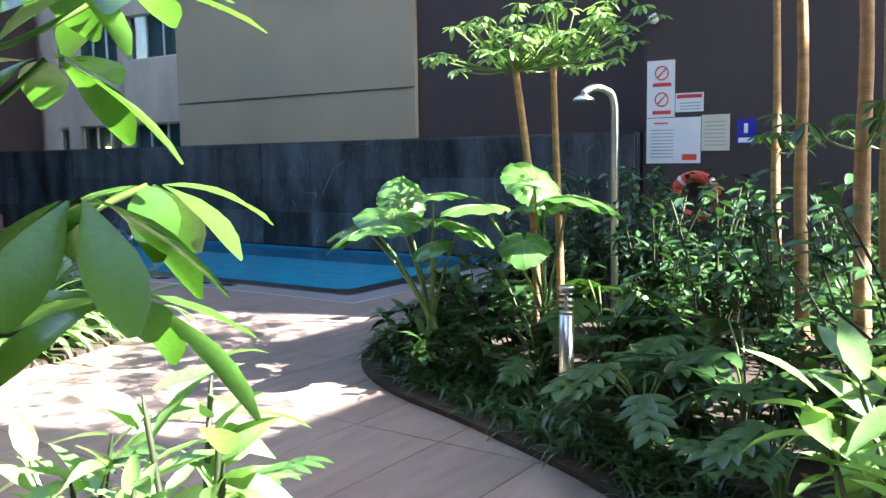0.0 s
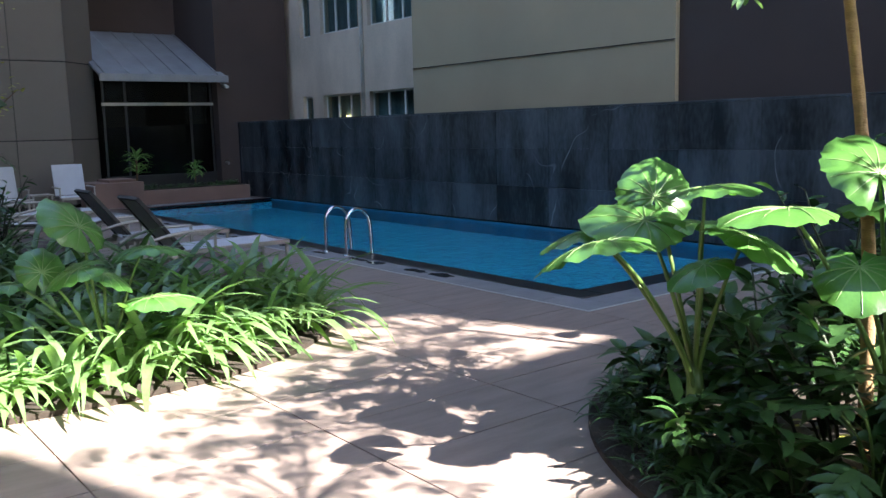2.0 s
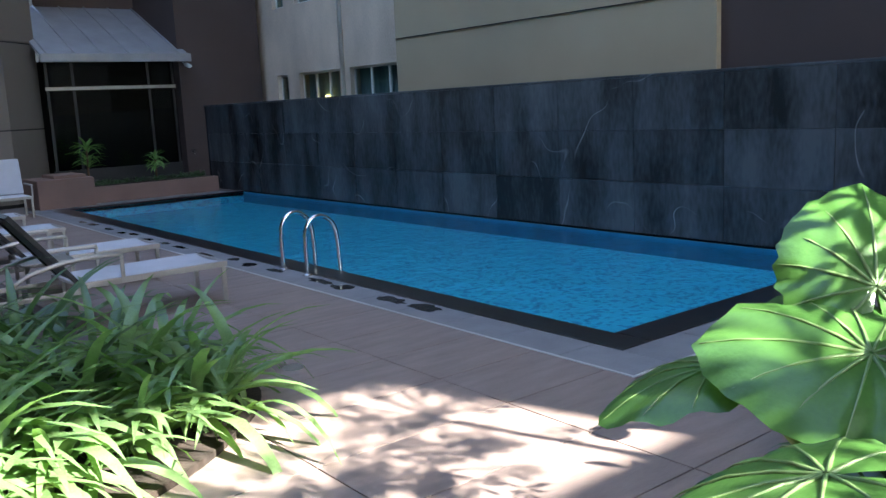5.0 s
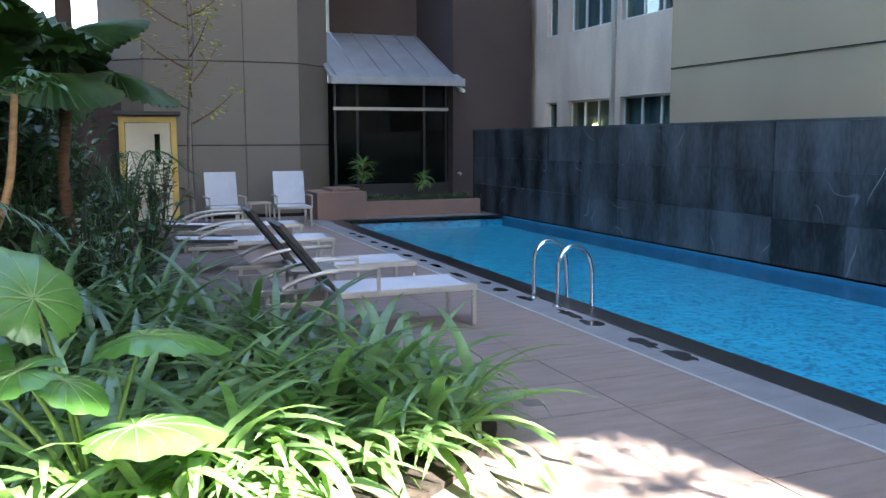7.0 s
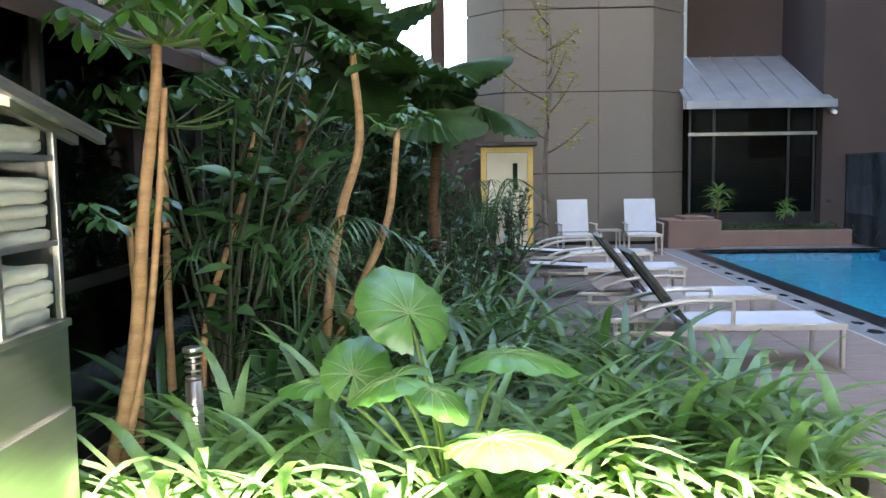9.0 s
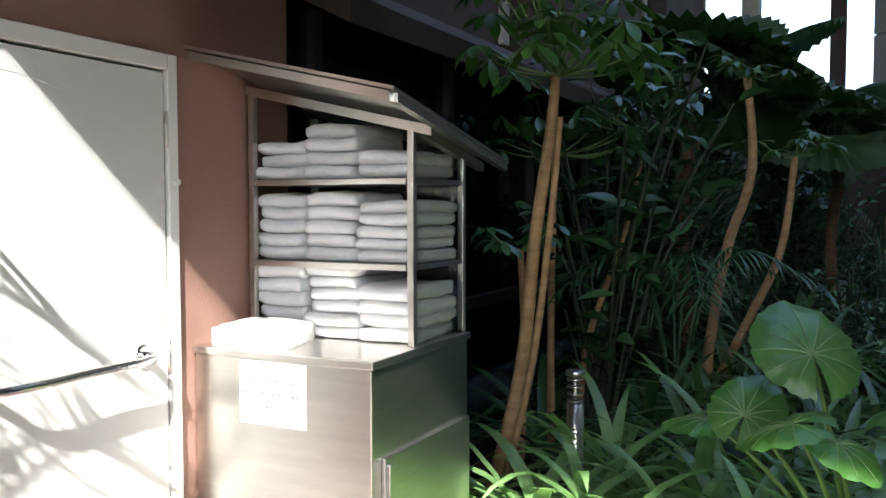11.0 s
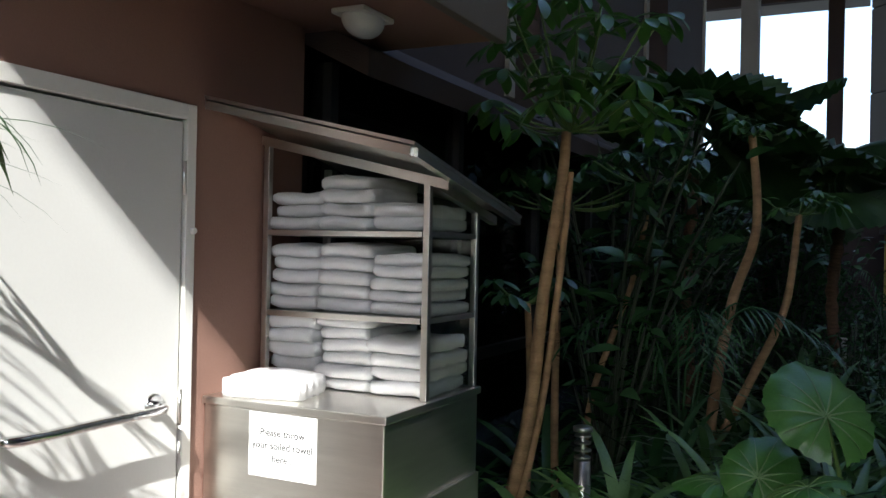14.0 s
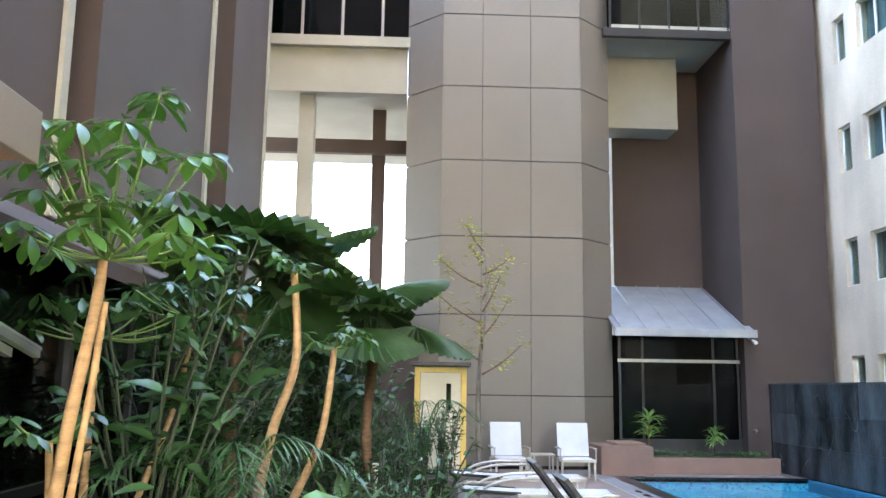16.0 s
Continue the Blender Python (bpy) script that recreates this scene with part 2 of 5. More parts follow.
# ---- mesh helpers ----
def part(name, bm, material, parent=None, label="", smooth=False):
    me = bpy.data.meshes.new(name)
    bm.to_mesh(me)
    bm.free()
    for m in (material if isinstance(material, (list, tuple)) else [material]):
        me.materials.append(m)
    if smooth:
        me.shade_smooth()
    ob = new(name, me)
    if parent:
        ob.parent = parent
    return tagged(ob, label)


def thing(name, label, category, group="", kind=""):
    return tagged(new(name), label, category, group, kind)


def add_box(bm, lo, hi, bevel=0.0, m=None):
    lo, hi = Vector(lo), Vector(hi)
    r = bmesh.ops.create_cube(bm, size=1, matrix=Matrix.LocRotScale((lo + hi) / 2, None, hi - lo))
    if bevel:
        edges = list({e for v in r['verts'] for e in v.link_edges})
        r2 = bmesh.ops.bevel(bm, geom=edges, offset=bevel, segments=2, affect='EDGES', profile=0.6)
        vs = list({v for f in r2['faces'] for v in f.verts} | {v for v in r['verts'] if v.is_valid})
    else:
        vs = r['verts']
    if m is not None:
        bmesh.ops.transform(bm, matrix=m, verts=vs)
    return bm


def box(lo, hi, bevel=0.0, m=None):
    return add_box(bmesh.new(), lo, hi, bevel, m)


def add_tube(bm, pts, radii, sides=8, cap=True):
    """A round tube through points, with a radius at each."""
    pts = [Vector(p) for p in pts]
    if not isinstance(radii, (list, tuple)):
        radii = [radii] * len(pts)
    rings = []
    side = None
    for i, p in enumerate(pts):
        d = (pts[min(i + 1, len(pts) - 1)] - pts[max(i - 1, 0)]).normalized()
        if side is None:
            side = d.orthogonal().normalized()
        side = (side - d * side.dot(d)).normalized()
        up = d.cross(side)
        rings.append([bm.verts.new(p + radii[i] * (math.cos(a) * side + math.sin(a) * up)) for a in (2 * math.pi * k / sides for k in range(sides))])
    for a, b in zip(rings, rings[1:]):
        for k in range(sides):
            f = bm.faces.new((a[k], a[(k + 1) % sides], b[(k + 1) % sides], b[k]))
            f.smooth = True
    if cap:
        bm.faces.new(rings[0][::-1]), bm.faces.new(rings[-1])
    return bm


def tube(pts, radii, sides=8):
    return add_tube(bmesh.new(), pts, radii, sides)


def curve_points(pts, steps=6):
    """A smooth line through the points."""
    pts = [Vector(p) for p in pts]
    out = []
    for i in range(len(pts) - 1):
        p0, p1, p2, p3 = pts[max(i - 1, 0)], pts[i], pts[i + 1], pts[min(i + 2, len(pts) - 1)]
        for s in range(steps):
            t = s / steps
            out.append(0.5 * ((2 * p1) + (p2 - p0) * t + (2 * p0 - 5 * p1 + 4 * p2 - p3) * t * t + (3 * p1 - p0 - 3 * p2 + p3) * t ** 3))
    return out + [pts[-1]]


def slab(points, z0, z1):
    """A prism over a plan outline."""
    bm = bmesh.new()
    lower = [bm.verts.new((x, y, z0)) for x, y in points]
    upper = [bm.verts.new((x, y, z1)) for x, y in points]
    n = len(points)
    bm.faces.new(lower[::-1]), bm.faces.new(upper)
    for i in range(n):
        bm.faces.new((lower[i], lower[(i + 1) % n], upper[(i + 1) % n], upper[i]))
    bmesh.ops.recalc_face_normals(bm, faces=bm.faces)
    return bm


def structure(name, bm, material, label, category="wall"):
    return tagged(part(name, bm, material), label, category, kind="structure")


def add_leaf(bm, m, length, width, shape, bend=0.6, fold=0.15, segs=5, wave=0.0, mi=0):
    """A leaf along +Y of the pose m, folded on its midrib and bending down; shape(s) is the half width from 0 to 1 along it."""
    rows = []
    y = z = 0.0
    for i in range(segs + 1):
        s = i / segs
        w = width * 0.5 * shape(s)
        ang = -bend * s
        wob = wave * width * math.sin(i * 2.4 + length * 50)
        rows.append([bm.verts.new(m @ Vector((-w, y, z + fold * w + wob))), bm.verts.new(m @ Vector((0, y, z))), bm.verts.new(m @ Vector((w, y, z + fold * w - wob)))])
        y += math.cos(ang) * length / segs
        z += math.sin(ang) * length / segs
    for a, b in zip(rows, rows[1:]):
        for k in (0, 1):
            f = bm.faces.new((a[k], a[k + 1], b[k + 1], b[k]))
            f.smooth = True
            f.material_index = mi


STRAP = lambda s: 0.35 + 1.3 * min(s * 3, 1) * 0.5 if s < 0.33 else max(0.02, 1 - ((s - 0.33) / 0.67) ** 2.2)
OVATE = lambda s: max(0.02, math.sin(math.pi * min(1, s * 0.94 + 0.06)) ** 0.8)
LANCE = lambda s: max(0.02, math.sin(math.pi * (s * 0.95 + 0.05) ** 0.75))
OBOVATE = lambda s: max(0.04, math.sin(math.pi * (s * 0.93 + 0.04) ** 1.5) ** 0.8)


def aim(p, az, el, roll=0.0):
    """A pose at p whose +Y points along azimuth az, lifted by el (radians)."""
    return Matrix.Translation(p) @ Matrix.Rotation(az, 4, 'Z') @ Matrix.Rotation(el, 4, 'X') @ Matrix.Rotation(roll, 4, 'Y')


# ---- the large structure ----
structure("ground", box((-60, -60, -1.8), (80, 120, -1.6)), M_GROUND, "plain grey ground round the courtyard", "ground")
# the slab is left open over the basin
deck = bmesh.new()
for lo, hi in (((-6, -8, -0.3), (7.55, 24, -0.012)), ((7.55, -8, -0.3), (11.3, 6.7, -0.012)), ((7.55, 20.1, -0.3), (11.3, 24, -0.012))):
    add_box(deck, lo, hi)
floor = structure("floor", deck, M_JOINT, "terrace floor of brownish tiles round the pool", "floor")

# pool basin
basin = bmesh.new()
add_box(basin, (7.5, 6.6, -1.0), (11.3, 20.2, -0.24))
for lo, hi in (((7.5, 6.6, -0.8), (7.6, 20.2, -0.03)), ((7.6, 6.6, -0.8), (11.3, 6.75, -0.03)), ((7.6, 20.05, -0.8), (11.3, 20.2, -0.03))):
    add_box(basin, lo, hi)
structure("pool_basin", basin, M_MOSAIC, "swimming pool basin lined with small blue mosaic tiles", "pool")
# dark band along the far waterline: shade put in as deep blue
structure("pool_wall", box((11.17, 6.76, -0.25), (11.199, 20.04, -0.02)), M_POOL_SHADE, "foot of the wall under the water, deep blue to imitate shade", "pool")
wb = bmesh.new()
bmesh.ops.create_grid(wb, x_segments=2, y_segments=2, size=0.5, matrix=Matrix.LocRotScale((9.4, 13.4, -0.045), None, (3.6, 13.3, 1)))
water = structure("water", wb, M_WATER, "clear blue pool water with small ripples", "water")
water.visible_shadow = False
edge = bmesh.new()
for lo, hi in (((7.3, 6.43, -0.1), (7.6, 20.2, 0.004)), ((7.6, 6.43, -0.1), (11.2, 6.75, 0.004)), ((7.6, 20.05, -0.1), (11.2, 20.25, 0.004))):
    add_box(edge, lo, hi, 0.012)
structure("pool_edge", edge, M_BLACK, "wet black stone edge round the pool", "pool edge")
line = bmesh.new()
for lo, hi in (((6.925, 6.03, -0.05), (6.945, 20.0, 0.003)), ((6.945, 6.03, -0.05), (11.2, 6.05, 0.003))):
    add_box(line, lo, hi)
structure("trim_channel", line, M_LINE, "thin pale drainage channel between deck and coping", "trim")

# slate wall behind the pool
slate_wall = structure("wall_slate", box((11.23, 4.6, -0.3), (11.5, 21.8, 1.83)), M_SLATE_JOINT, "dark slate-tiled wall standing in the pool's far side")
structure("wall_slate_cap", box((11.2, 4.6, 1.832), (11.52, 21.8, 1.86), 0.005), M_SLATE, "thin stone capping along the slate wall", "trim")

# beige and brown building beyond the slate wall
beige = structure("wall_beige", box((11.62, 8.65, 0), (13.6, 14.75, 24)), M_BEIGE, "blank beige rendered wall with horizontal grooves")
for z in (2.72, 4.9, 7.1, 9.3):
    part("groove", box((11.6, 8.66, z), (11.621, 14.74, z + 0.013)), M_GAP_AND_SHADE, beige)
structure("wall_brown_right", box((11.7, -8, 0), (13.6, 8.648, 34)), M_BROWN, "dark brown rendered wall beside the beige one")
structure("wall_brown_step", box((11.35, -8, 0), (11.698, 4.55, 34)), M_BROWN, "projecting dark brown wall that carries the pool signs")

# pale stained building with windows
XW = 12.9
white = structure("wall_pale", box((XW + 0.25, 14.9, 0), (XW + 2, 60, 22)), M_WINDOW_TONE, "pale weather-stained building with rows of windows", "building")
storey = 2.55
wy = [(16.3, 18.2), (18.6, 20.32), (20.83, 21.35), (22.6, 24.6), (25.0, 27.0), (28.2, 29.2), (30.6, 32.6), (34.0, 36.0)]
zs = [1.42 + storey * k for k in range(7)]
fac = bmesh.new()
cuts = [14.9] + [v for w in wy for v in w] + [44.0]
for a, b in zip(cuts[0::2], cuts[1::2]):
    add_box(fac, (XW, a, 0), (XW + 0.25, b, 22))
for a, b in wy:
    low = 0.0
    for z in zs:
        add_box(fac, (XW, a, low), (XW + 0.25, b, z))
        low = z + 1.05
    add_box(fac, (XW, a, low), (XW + 0.25, b, 22))
part("facade", fac, M_WHITEB, white)
for z in zs:
    for a, b in wy:
        wf = bmesh.new()
        n = max(1, round((b - a) / 0.66))
        for k in range(n + 1):
            y = a + (b - a) * k / n
            add_box(wf, (XW + 0.1, max(a, y - 0.025), z), (XW + 0.15, min(b, y + 0.025), z + 1.05))
        add_box(wf, (XW + 0.1, a, z), (XW + 0.15, b, z + 0.04)), add_box(wf, (XW + 0.1, a, z + 1.01), (XW + 0.15, b, z + 1.05))
        w = part("window", wf, M_WHITEPAINT, white)
        part("pane", box((XW + 0.12, a, z), (XW + 0.126, b, z + 1.05)), M_PALEGLASS, w)
part("downpipe", tube([(XW - 0.04, 18.42, 0), (XW - 0.04, 18.42, 22)], 0.045), M_WHITEPAINT, white)
part("room_lamp", box((XW + 0.18, 19.3, 1.82), (XW + 0.22, 19.55, 1.95), 0.01), M_GLOW, white, "small lit yellow lamp behind the window")

# far building: brown block, window bay, panelled pillar
structure("wall_brown_far", box((10.72, 21.8, -0.3), (12.72, 26, 16)), M_BROWN, "tall brown rendered block at the end of the pool")
structure("wall_bay_back", box((8.45, 24.3, 3.0), (10.72, 24.6, 16)), M_BROWN, "brown back wall of the recess above the lean-to roof")
structure("ceiling_bay", box((7.9, 21.9, 9.95), (10.72, 26, 10.15)), M_CONCRETE, "pale underside of the upper floor in the recess", "ceiling")
structure("wall_bay_beam", box((7.9, 23.4, 8.1), (9.9, 24.29, 9.948)), M_CONCRETE, "pale concrete beam under the upper floor")
up = structure("wall_bay_upper", box((7.7, 21.85, 9.85), (10.72, 22.0, 10.05)), M_DARKMETAL, "dark edge beam of the upper glazed floor")
for k in range(5):
    part("mullion", box((7.85 + k * 0.7, 21.9, 10.05), (7.9 + k * 0.7, 21.96, 13)), M_DARKMETAL, up)
part("pane", box((7.8, 21.92, 10.05), (10.72, 21.93, 13)), M_DARKGLASS, up)
part("backing", box((7.8, 22.4, 10.16), (10.72, 22.5, 13)), M_ROOM_SHADE, up)

win = structure("window_bay", box((7.95, 22.1, 0.3), (10.72, 22.16, 0.62)), M_DARKMETAL, "tall dark-tinted window under a sheet-metal lean-to roof", "window")
for x in (8.0, 8.52, 10.12, 10.67):
    part("mullion", box((x - 0.025, 22.1, 0.62), (x + 0.025, 22.15, 2.9)), M_DARKMETAL, win)
part("transom", box((7.95, 22.08, 2.29), (10.72, 22.095, 2.36)), M_FRAME, win)
part("pane", box((7.95, 22.12, 0.62), (10.72, 22.126, 2.9)), M_DARKGLASS, win)
part("room_shell", box((7.7, 24.0, 0), (10.72, 24.1, 3.0)), M_ROOM_SHADE, win)
lean = thing("lean_to_roof", "grey sheet-metal lean-to roof with standing seams over the dark window", "roof")
rf = bmesh.new()
v = [rf.verts.new(p) for p in ((7.78, 21.5, 2.98), (10.86, 21.5, 2.98), (10.71, 24.3, 4.25), (7.78, 24.3, 4.25))]
u = [rf.verts.new(p.co + Vector((0, 0, -0.06))) for p in v]
rf.faces.new(v), rf.faces.new(u[::-1])
for i in range(4):
    rf.faces.new((v[i], u[i], u[(i + 1) % 4], v[(i + 1) % 4]))
part("sheet", rf, M_ROOF, lean)
part("fascia", box((7.76, 21.44, 2.83), (10.88, 21.5, 3.0), 0.01), M_ROOF, lean)
for k in range(6):
    x = 7.9 + k * 0.55
    part("seam", tube([(x, 21.5, 3.0), (x, 24.28, 4.26)], 0.018, 5), M_ROOF, lean)

# the pillar, clad in panels on five faces
PZ = [0.05] + [1.52 + 1.72 * k for k in range(8)]
pillar = structure("pillar_panelled", slab([(3.2, 22.43), (3.97, 21.6), (7.06, 21.6), (7.85, 22.36), (7.85, 24.55), (3.2, 24.55)], -0.3, 13.5), M_GAP_AND_SHADE, "broad chamfered pillar clad in flat taupe panels", "pillar")
faces = [((3.15, 22.4), (3.95, 21.55)), ((3.95, 21.55), (4.85, 21.55)), ((4.85, 21.55), (5.94, 21.55)), ((5.94, 21.55), (7.08, 21.55)), ((7.08, 21.55), (7.9, 22.33)), ((7.9, 22.33), (7.9, 23.5))]
for a, b in faces:
    d = Vector((b[0] - a[0], b[1] - a[1], 0))
    w = d.length
    ang = math.atan2(d.y, d.x)
    for z0, z1 in zip(PZ, PZ[1:]):
        part("panel", box((0.006, 0, z0 + 0.012), (w - 0.006, 0.03, z1 - 0.012), 0.004, Matrix.Translation((a[0], a[1], 0)) @ Matrix.Rotation(ang, 4, 'Z')), M_PANEL, pillar)

# open storey behind, with columns, slab and the glazed floor above it
structure("ceiling_open_storey", box((-4, 22.6, 8.75), (3.15, 30, 8.95)), M_CONCRETE, "pale ceiling of the open storey", "ceiling")
structure("beam_open_storey", box((-4, 22.5, 8.5), (3.15, 22.9, 9.7)), M_CONCRETE, "pale concrete edge beam above the open storey", "beam")
structure("beam_dark", box((-0.6, 24.0, 7.45), (3.18, 24.2, 7.8)), M_BROWN, "dark horizontal beam across the open storey", "beam")
structure("column_pale", box((0.6, 22.7, 2.8), (0.96, 23.2, 8.5), 0.02), M_CONCRETE, "pale concrete column in the open storey", "column")
structure("column_dark", box((2.28, 24.3, 2.8), (2.62, 24.6, 8.7), 0.02), M_BROWN, "dark column in the open storey", "column")
structure("floor_open_storey", box((-4, 22.4, 3.0), (3.2, 23.0, 3.45)), M_BROWN, "dark edge of the open storey's floor")
gl = structure("wall_glazed_floor", box((-4, 22.35, 9.6), (3.2, 22.6, 9.85)), M_CONCRETE, "glazed upper floor with thin mullions")
for k in range(7):
    part("mullion", box((-3.2 + k * 0.95, 22.4, 9.85), (-3.14 + k * 0.95, 22.46, 13.5)), M_FRAME, gl)
part("pane", box((-4, 22.45, 9.85), (3.2, 22.456, 13.5)), M_DARKGLASS, gl)
part("backing", box((-4, 23.2, 9.9), (3.2, 23.3, 13.5)), M_ROOM_SHADE, gl)
structure("wall_low_far", box((-3, 22.0, -0.3), (3.6, 22.3, 2.99)), M_BROWN, "dark brown wall behind the planting")

# doorway with yellow trim
yd = structure("door_2", box((3.56, 21.15, 0.02), (4.40, 21.2, 1.97), 0.004), M_SIGNCREAM, "pale door with a vision slot in a yellow-lit frame", "door")
part("door_frame", add_box(add_box(add_box(bmesh.new(), (3.44, 21.1, 0), (3.55, 21.3, 2.09)), (4.41, 21.1, 0), (4.52, 21.3, 2.09)), (3.55, 21.1, 1.98), (4.41, 21.3, 2.09)), M_YELLOW, yd)
part("vision_slot", box((4.10, 21.13, 1.2), (4.20, 21.149, 1.75)), M_DARKGLASS, yd)
part("hood", box((3.35, 20.9, 2.11), (4.60, 21.6, 2.19), 0.01), M_DARKMETAL, yd)

# low dark glazed building along the planting
lt = structure("wall_glazed_low", box((0.8, 6.2, 0), (1.0, 21.9, 0.12)), M_DARKMETAL, "long low dark-glazed wall under a sloping eave")
part("pane", box((0.9, 6.2, 0.12), (0.906, 21.9, 2.5)), M_DARKGLASS, lt)
part("backing", box((0.1, 6.2, 0.12), (0.15, 21.9, 2.9)), M_ROOM_SHADE, lt)
part("rail", box((0.88, 6.2, 0.95), (0.95, 21.9, 1.02)), M_DARKMETAL, lt)
for k in range(12):
    part("mullion", box((0.88, 6.3 + k * 1.35, 0.12), (0.95, 6.36 + k * 1.35, 2.45)), M_DARKMETAL, lt)
eave = structure("roof_eave", slab([(0.0, 0), (1.3, 0), (1.3, 0.1), (0.0, 0.1)], 0, 1), M_BROWN, "sloping dark brown eave over the glazed wall", "roof")
bm = bmesh.new()
a = [bm.verts.new(p) for p in ((1.2, 6.2, 2.35), (1.2, 21.9, 2.35), (1.2, 21.9, 2.47), (1.2, 6.2, 2.47), (0.0, 6.2, 2.95), (0.0, 21.9, 2.95), (0.0, 21.9, 3.08), (0.0, 6.2, 3.08))]
for q in ((0, 1, 2, 3), (4, 7, 6, 5), (3, 2, 6, 7), (0, 4, 5, 1), (0, 3, 7, 4), (1, 5, 6, 2)):
    bm.faces.new([a[i] for i in q])
bm.to_mesh(eave.data)
bm.free()
# upper brown piers with pale edge strips
for i, (y0, y1) in enumerate(((5.5, 10.8), (11.6, 16.4), (18.0, 21.6))):
    pier = structure("wall_pier", box((-1.2, y0, 2.9), (0.0, y1, 14)), M_BROWN, "tall brown pier of the building above the glazed wall")
    part("edge_strip", box((0.003, y1 - 0.16, 3.1), (0.05, y1, 14)), M_CONCRETE, pier)
# the recess's shade is painted on with the near-black joint colour
structure("wall_upper_dark", box((-1.6, 5.5, 2.9), (-1.2, 22.4, 14)), M_GAP_AND_SHADE, "recessed wall between the brown piers, near-black to imitate shade")

# door wall
before = set(scene.objects)
NUDGE = Vector((-0.34, 0.12, 0.0))
structure("wall_door_low", box((1.0, 3.98, -0.3), (1.27, 4.37, 2.12)), M_DOORWALL, "reddish-brown plastered wall beside the white door")
structure("wall_door_right", box((1.0, 5.34, -0.3), (1.27, 6.0, 2.12)), M_DOORWALL, "reddish-brown plastered wall behind the towel station")
structure("wall_door_head", box((1.0, 3.98, 2.12), (1.27, 6.0, 2.56)), M_DOORWALL, "reddish-brown plastered wall over the door")
structure("wall_door_top", box((0.8, 3.98, 2.56), (1.2, 6.0, 14)), M_DOORWALL, "brown wall above the door canopy")
structure("wall_door_return", box((-6, 3.98, -0.3), (0.998, 4.2, 14)), M_BROWN, "brown return wall beside the entrance path")
structure("ceiling_canopy", box((1.203, 4.1, 2.56), (1.93, 6.5, 2.74)), M_DOORWALL, "brown plastered underside of the canopy over the door", "ceiling")
structure("trim_canopy", box((1.932, 4.08, 2.55), (1.98, 6.53, 2.78), 0.006), M_PANEL, "grey-green fascia of the door canopy", "trim")

for o in set(scene.objects) - before:
    o.location += NUDGE

# unseen plain walls added to close the place; the openings shape the sun patches
cl = bmesh.new()
for x0, x1, h in ((-6, 3.28, 46), (5.38, 6.45, 10.8), (10.45, 22, 46)):
    add_box(cl, (x0, -6.4, 0), (x1, -6, h))
add_box(cl, (3.28, -6.4, 12.2), (10.45, -6, 46))
for x0, x1, h in ((3.28, 5.38, 2.5), (6.45, 8.4, 2.5), (8.4, 10.45, 2.5)):
    add_box(cl, (x0, -6.4, 0), (x1, -6, h))
# bars across the openings, added only to shade parts of deck and bed
add_box(cl, (6.45, -6.4, 7.5), (8.4, -6, 8.7)), add_box(cl, (8.4, -6.4, 9.3), (10.45, -6, 10.3))
structure("wall_south", cl, M_BROWN, "unseen added wall whose openings and bars shape the sunlight")
structure("wall_west", box((-6.4, -6.4, 0), (-6, 4.2, 14)), M_BROWN, "unseen plain brown wall that closes the place by the path")


# ---- things by the door ----
before = set(scene.objects)
door = structure("door_1", box((1.2, 4.455, 0.01), (1.272, 5.285, 2.055), 0.003), M_DOORPAINT, "cream painted steel door with a chrome pull rail", "door")
jamb = bmesh.new()
add_box(jamb, (1.13, 4.385, 0), (1.285, 4.445, 2.12), 0.004), add_box(jamb, (1.13, 5.295, 0), (1.285, 5.34, 2.12), 0.004), add_box(jamb, (1.13, 4.446, 2.065), (1.285, 5.294, 2.12), 0.004)
part("door_frame", jamb, M_WHITEPAINT, door)
part("backing", box((1.1, 4.37, 0), (1.128, 5.34, 2.119)), M_ROOM_SHADE, door)
for z in (0.25, 1.06, 1.86):
    part("hinge", tube([(1.275, 5.292, z - 0.06), (1.275, 5.292, z + 0.06)], 0.009, 10), M_STEEL, door)
rail = part("pull_rail", tube(curve_points([(1.274, 4.555, 1.075), (1.3, 4.56, 1.075), (1.352, 4.605, 1.076), (1.354, 4.87, 1.078), (1.352, 5.12, 1.078), (1.3, 5.165, 1.08), (1.274, 5.17, 1.08)]), 0.016, 12), M_CHROME, door, "curved chrome pull rail")
for y, z in ((4.555, 1.075), (5.17, 1.08)):
    part("rosette", tube([(1.273, y, z), (1.279, y, z), (1.283, y, z)], [0.042, 0.042, 0.034], 20), M_CHROME, rail)
knob = part("door_knob", tube([(1.273, 4.48, 1.0), (1.277, 4.48, 1.0), (1.281, 4.48, 1.0), (1.302, 4.48, 1.0), (1.312, 4.48, 1.0), (1.332, 4.48, 1.0), (1.339, 4.48, 1.0)], [0.032, 0.032, 0.012, 0.012, 0.026, 0.027, 0.016], 18), M_CHROME, door, "round steel door knob")
part("door_stop", tube([(1.286, 5.325, 1.675), (1.3, 5.325, 1.675)], [0.014, 0.01], 12), M_WHITEPAINT, door)

sign = thing("access_sign", "blue square wheelchair sign on the brown wall", "sign")
part("plate", box((1.272, 4.095, 1.402), (1.279, 4.235, 1.548), 0.003), M_BLUE, sign)
ic = bmesh.new()


def icon_point(u, v):
    return (1.2815, 4.095 + 0.14 * u, 1.405 + 0.14 * v)


add_tube(ic, [icon_point(0.47, 0.83 + 0.001), icon_point(0.47, 0.9)], 0.0075, 8)
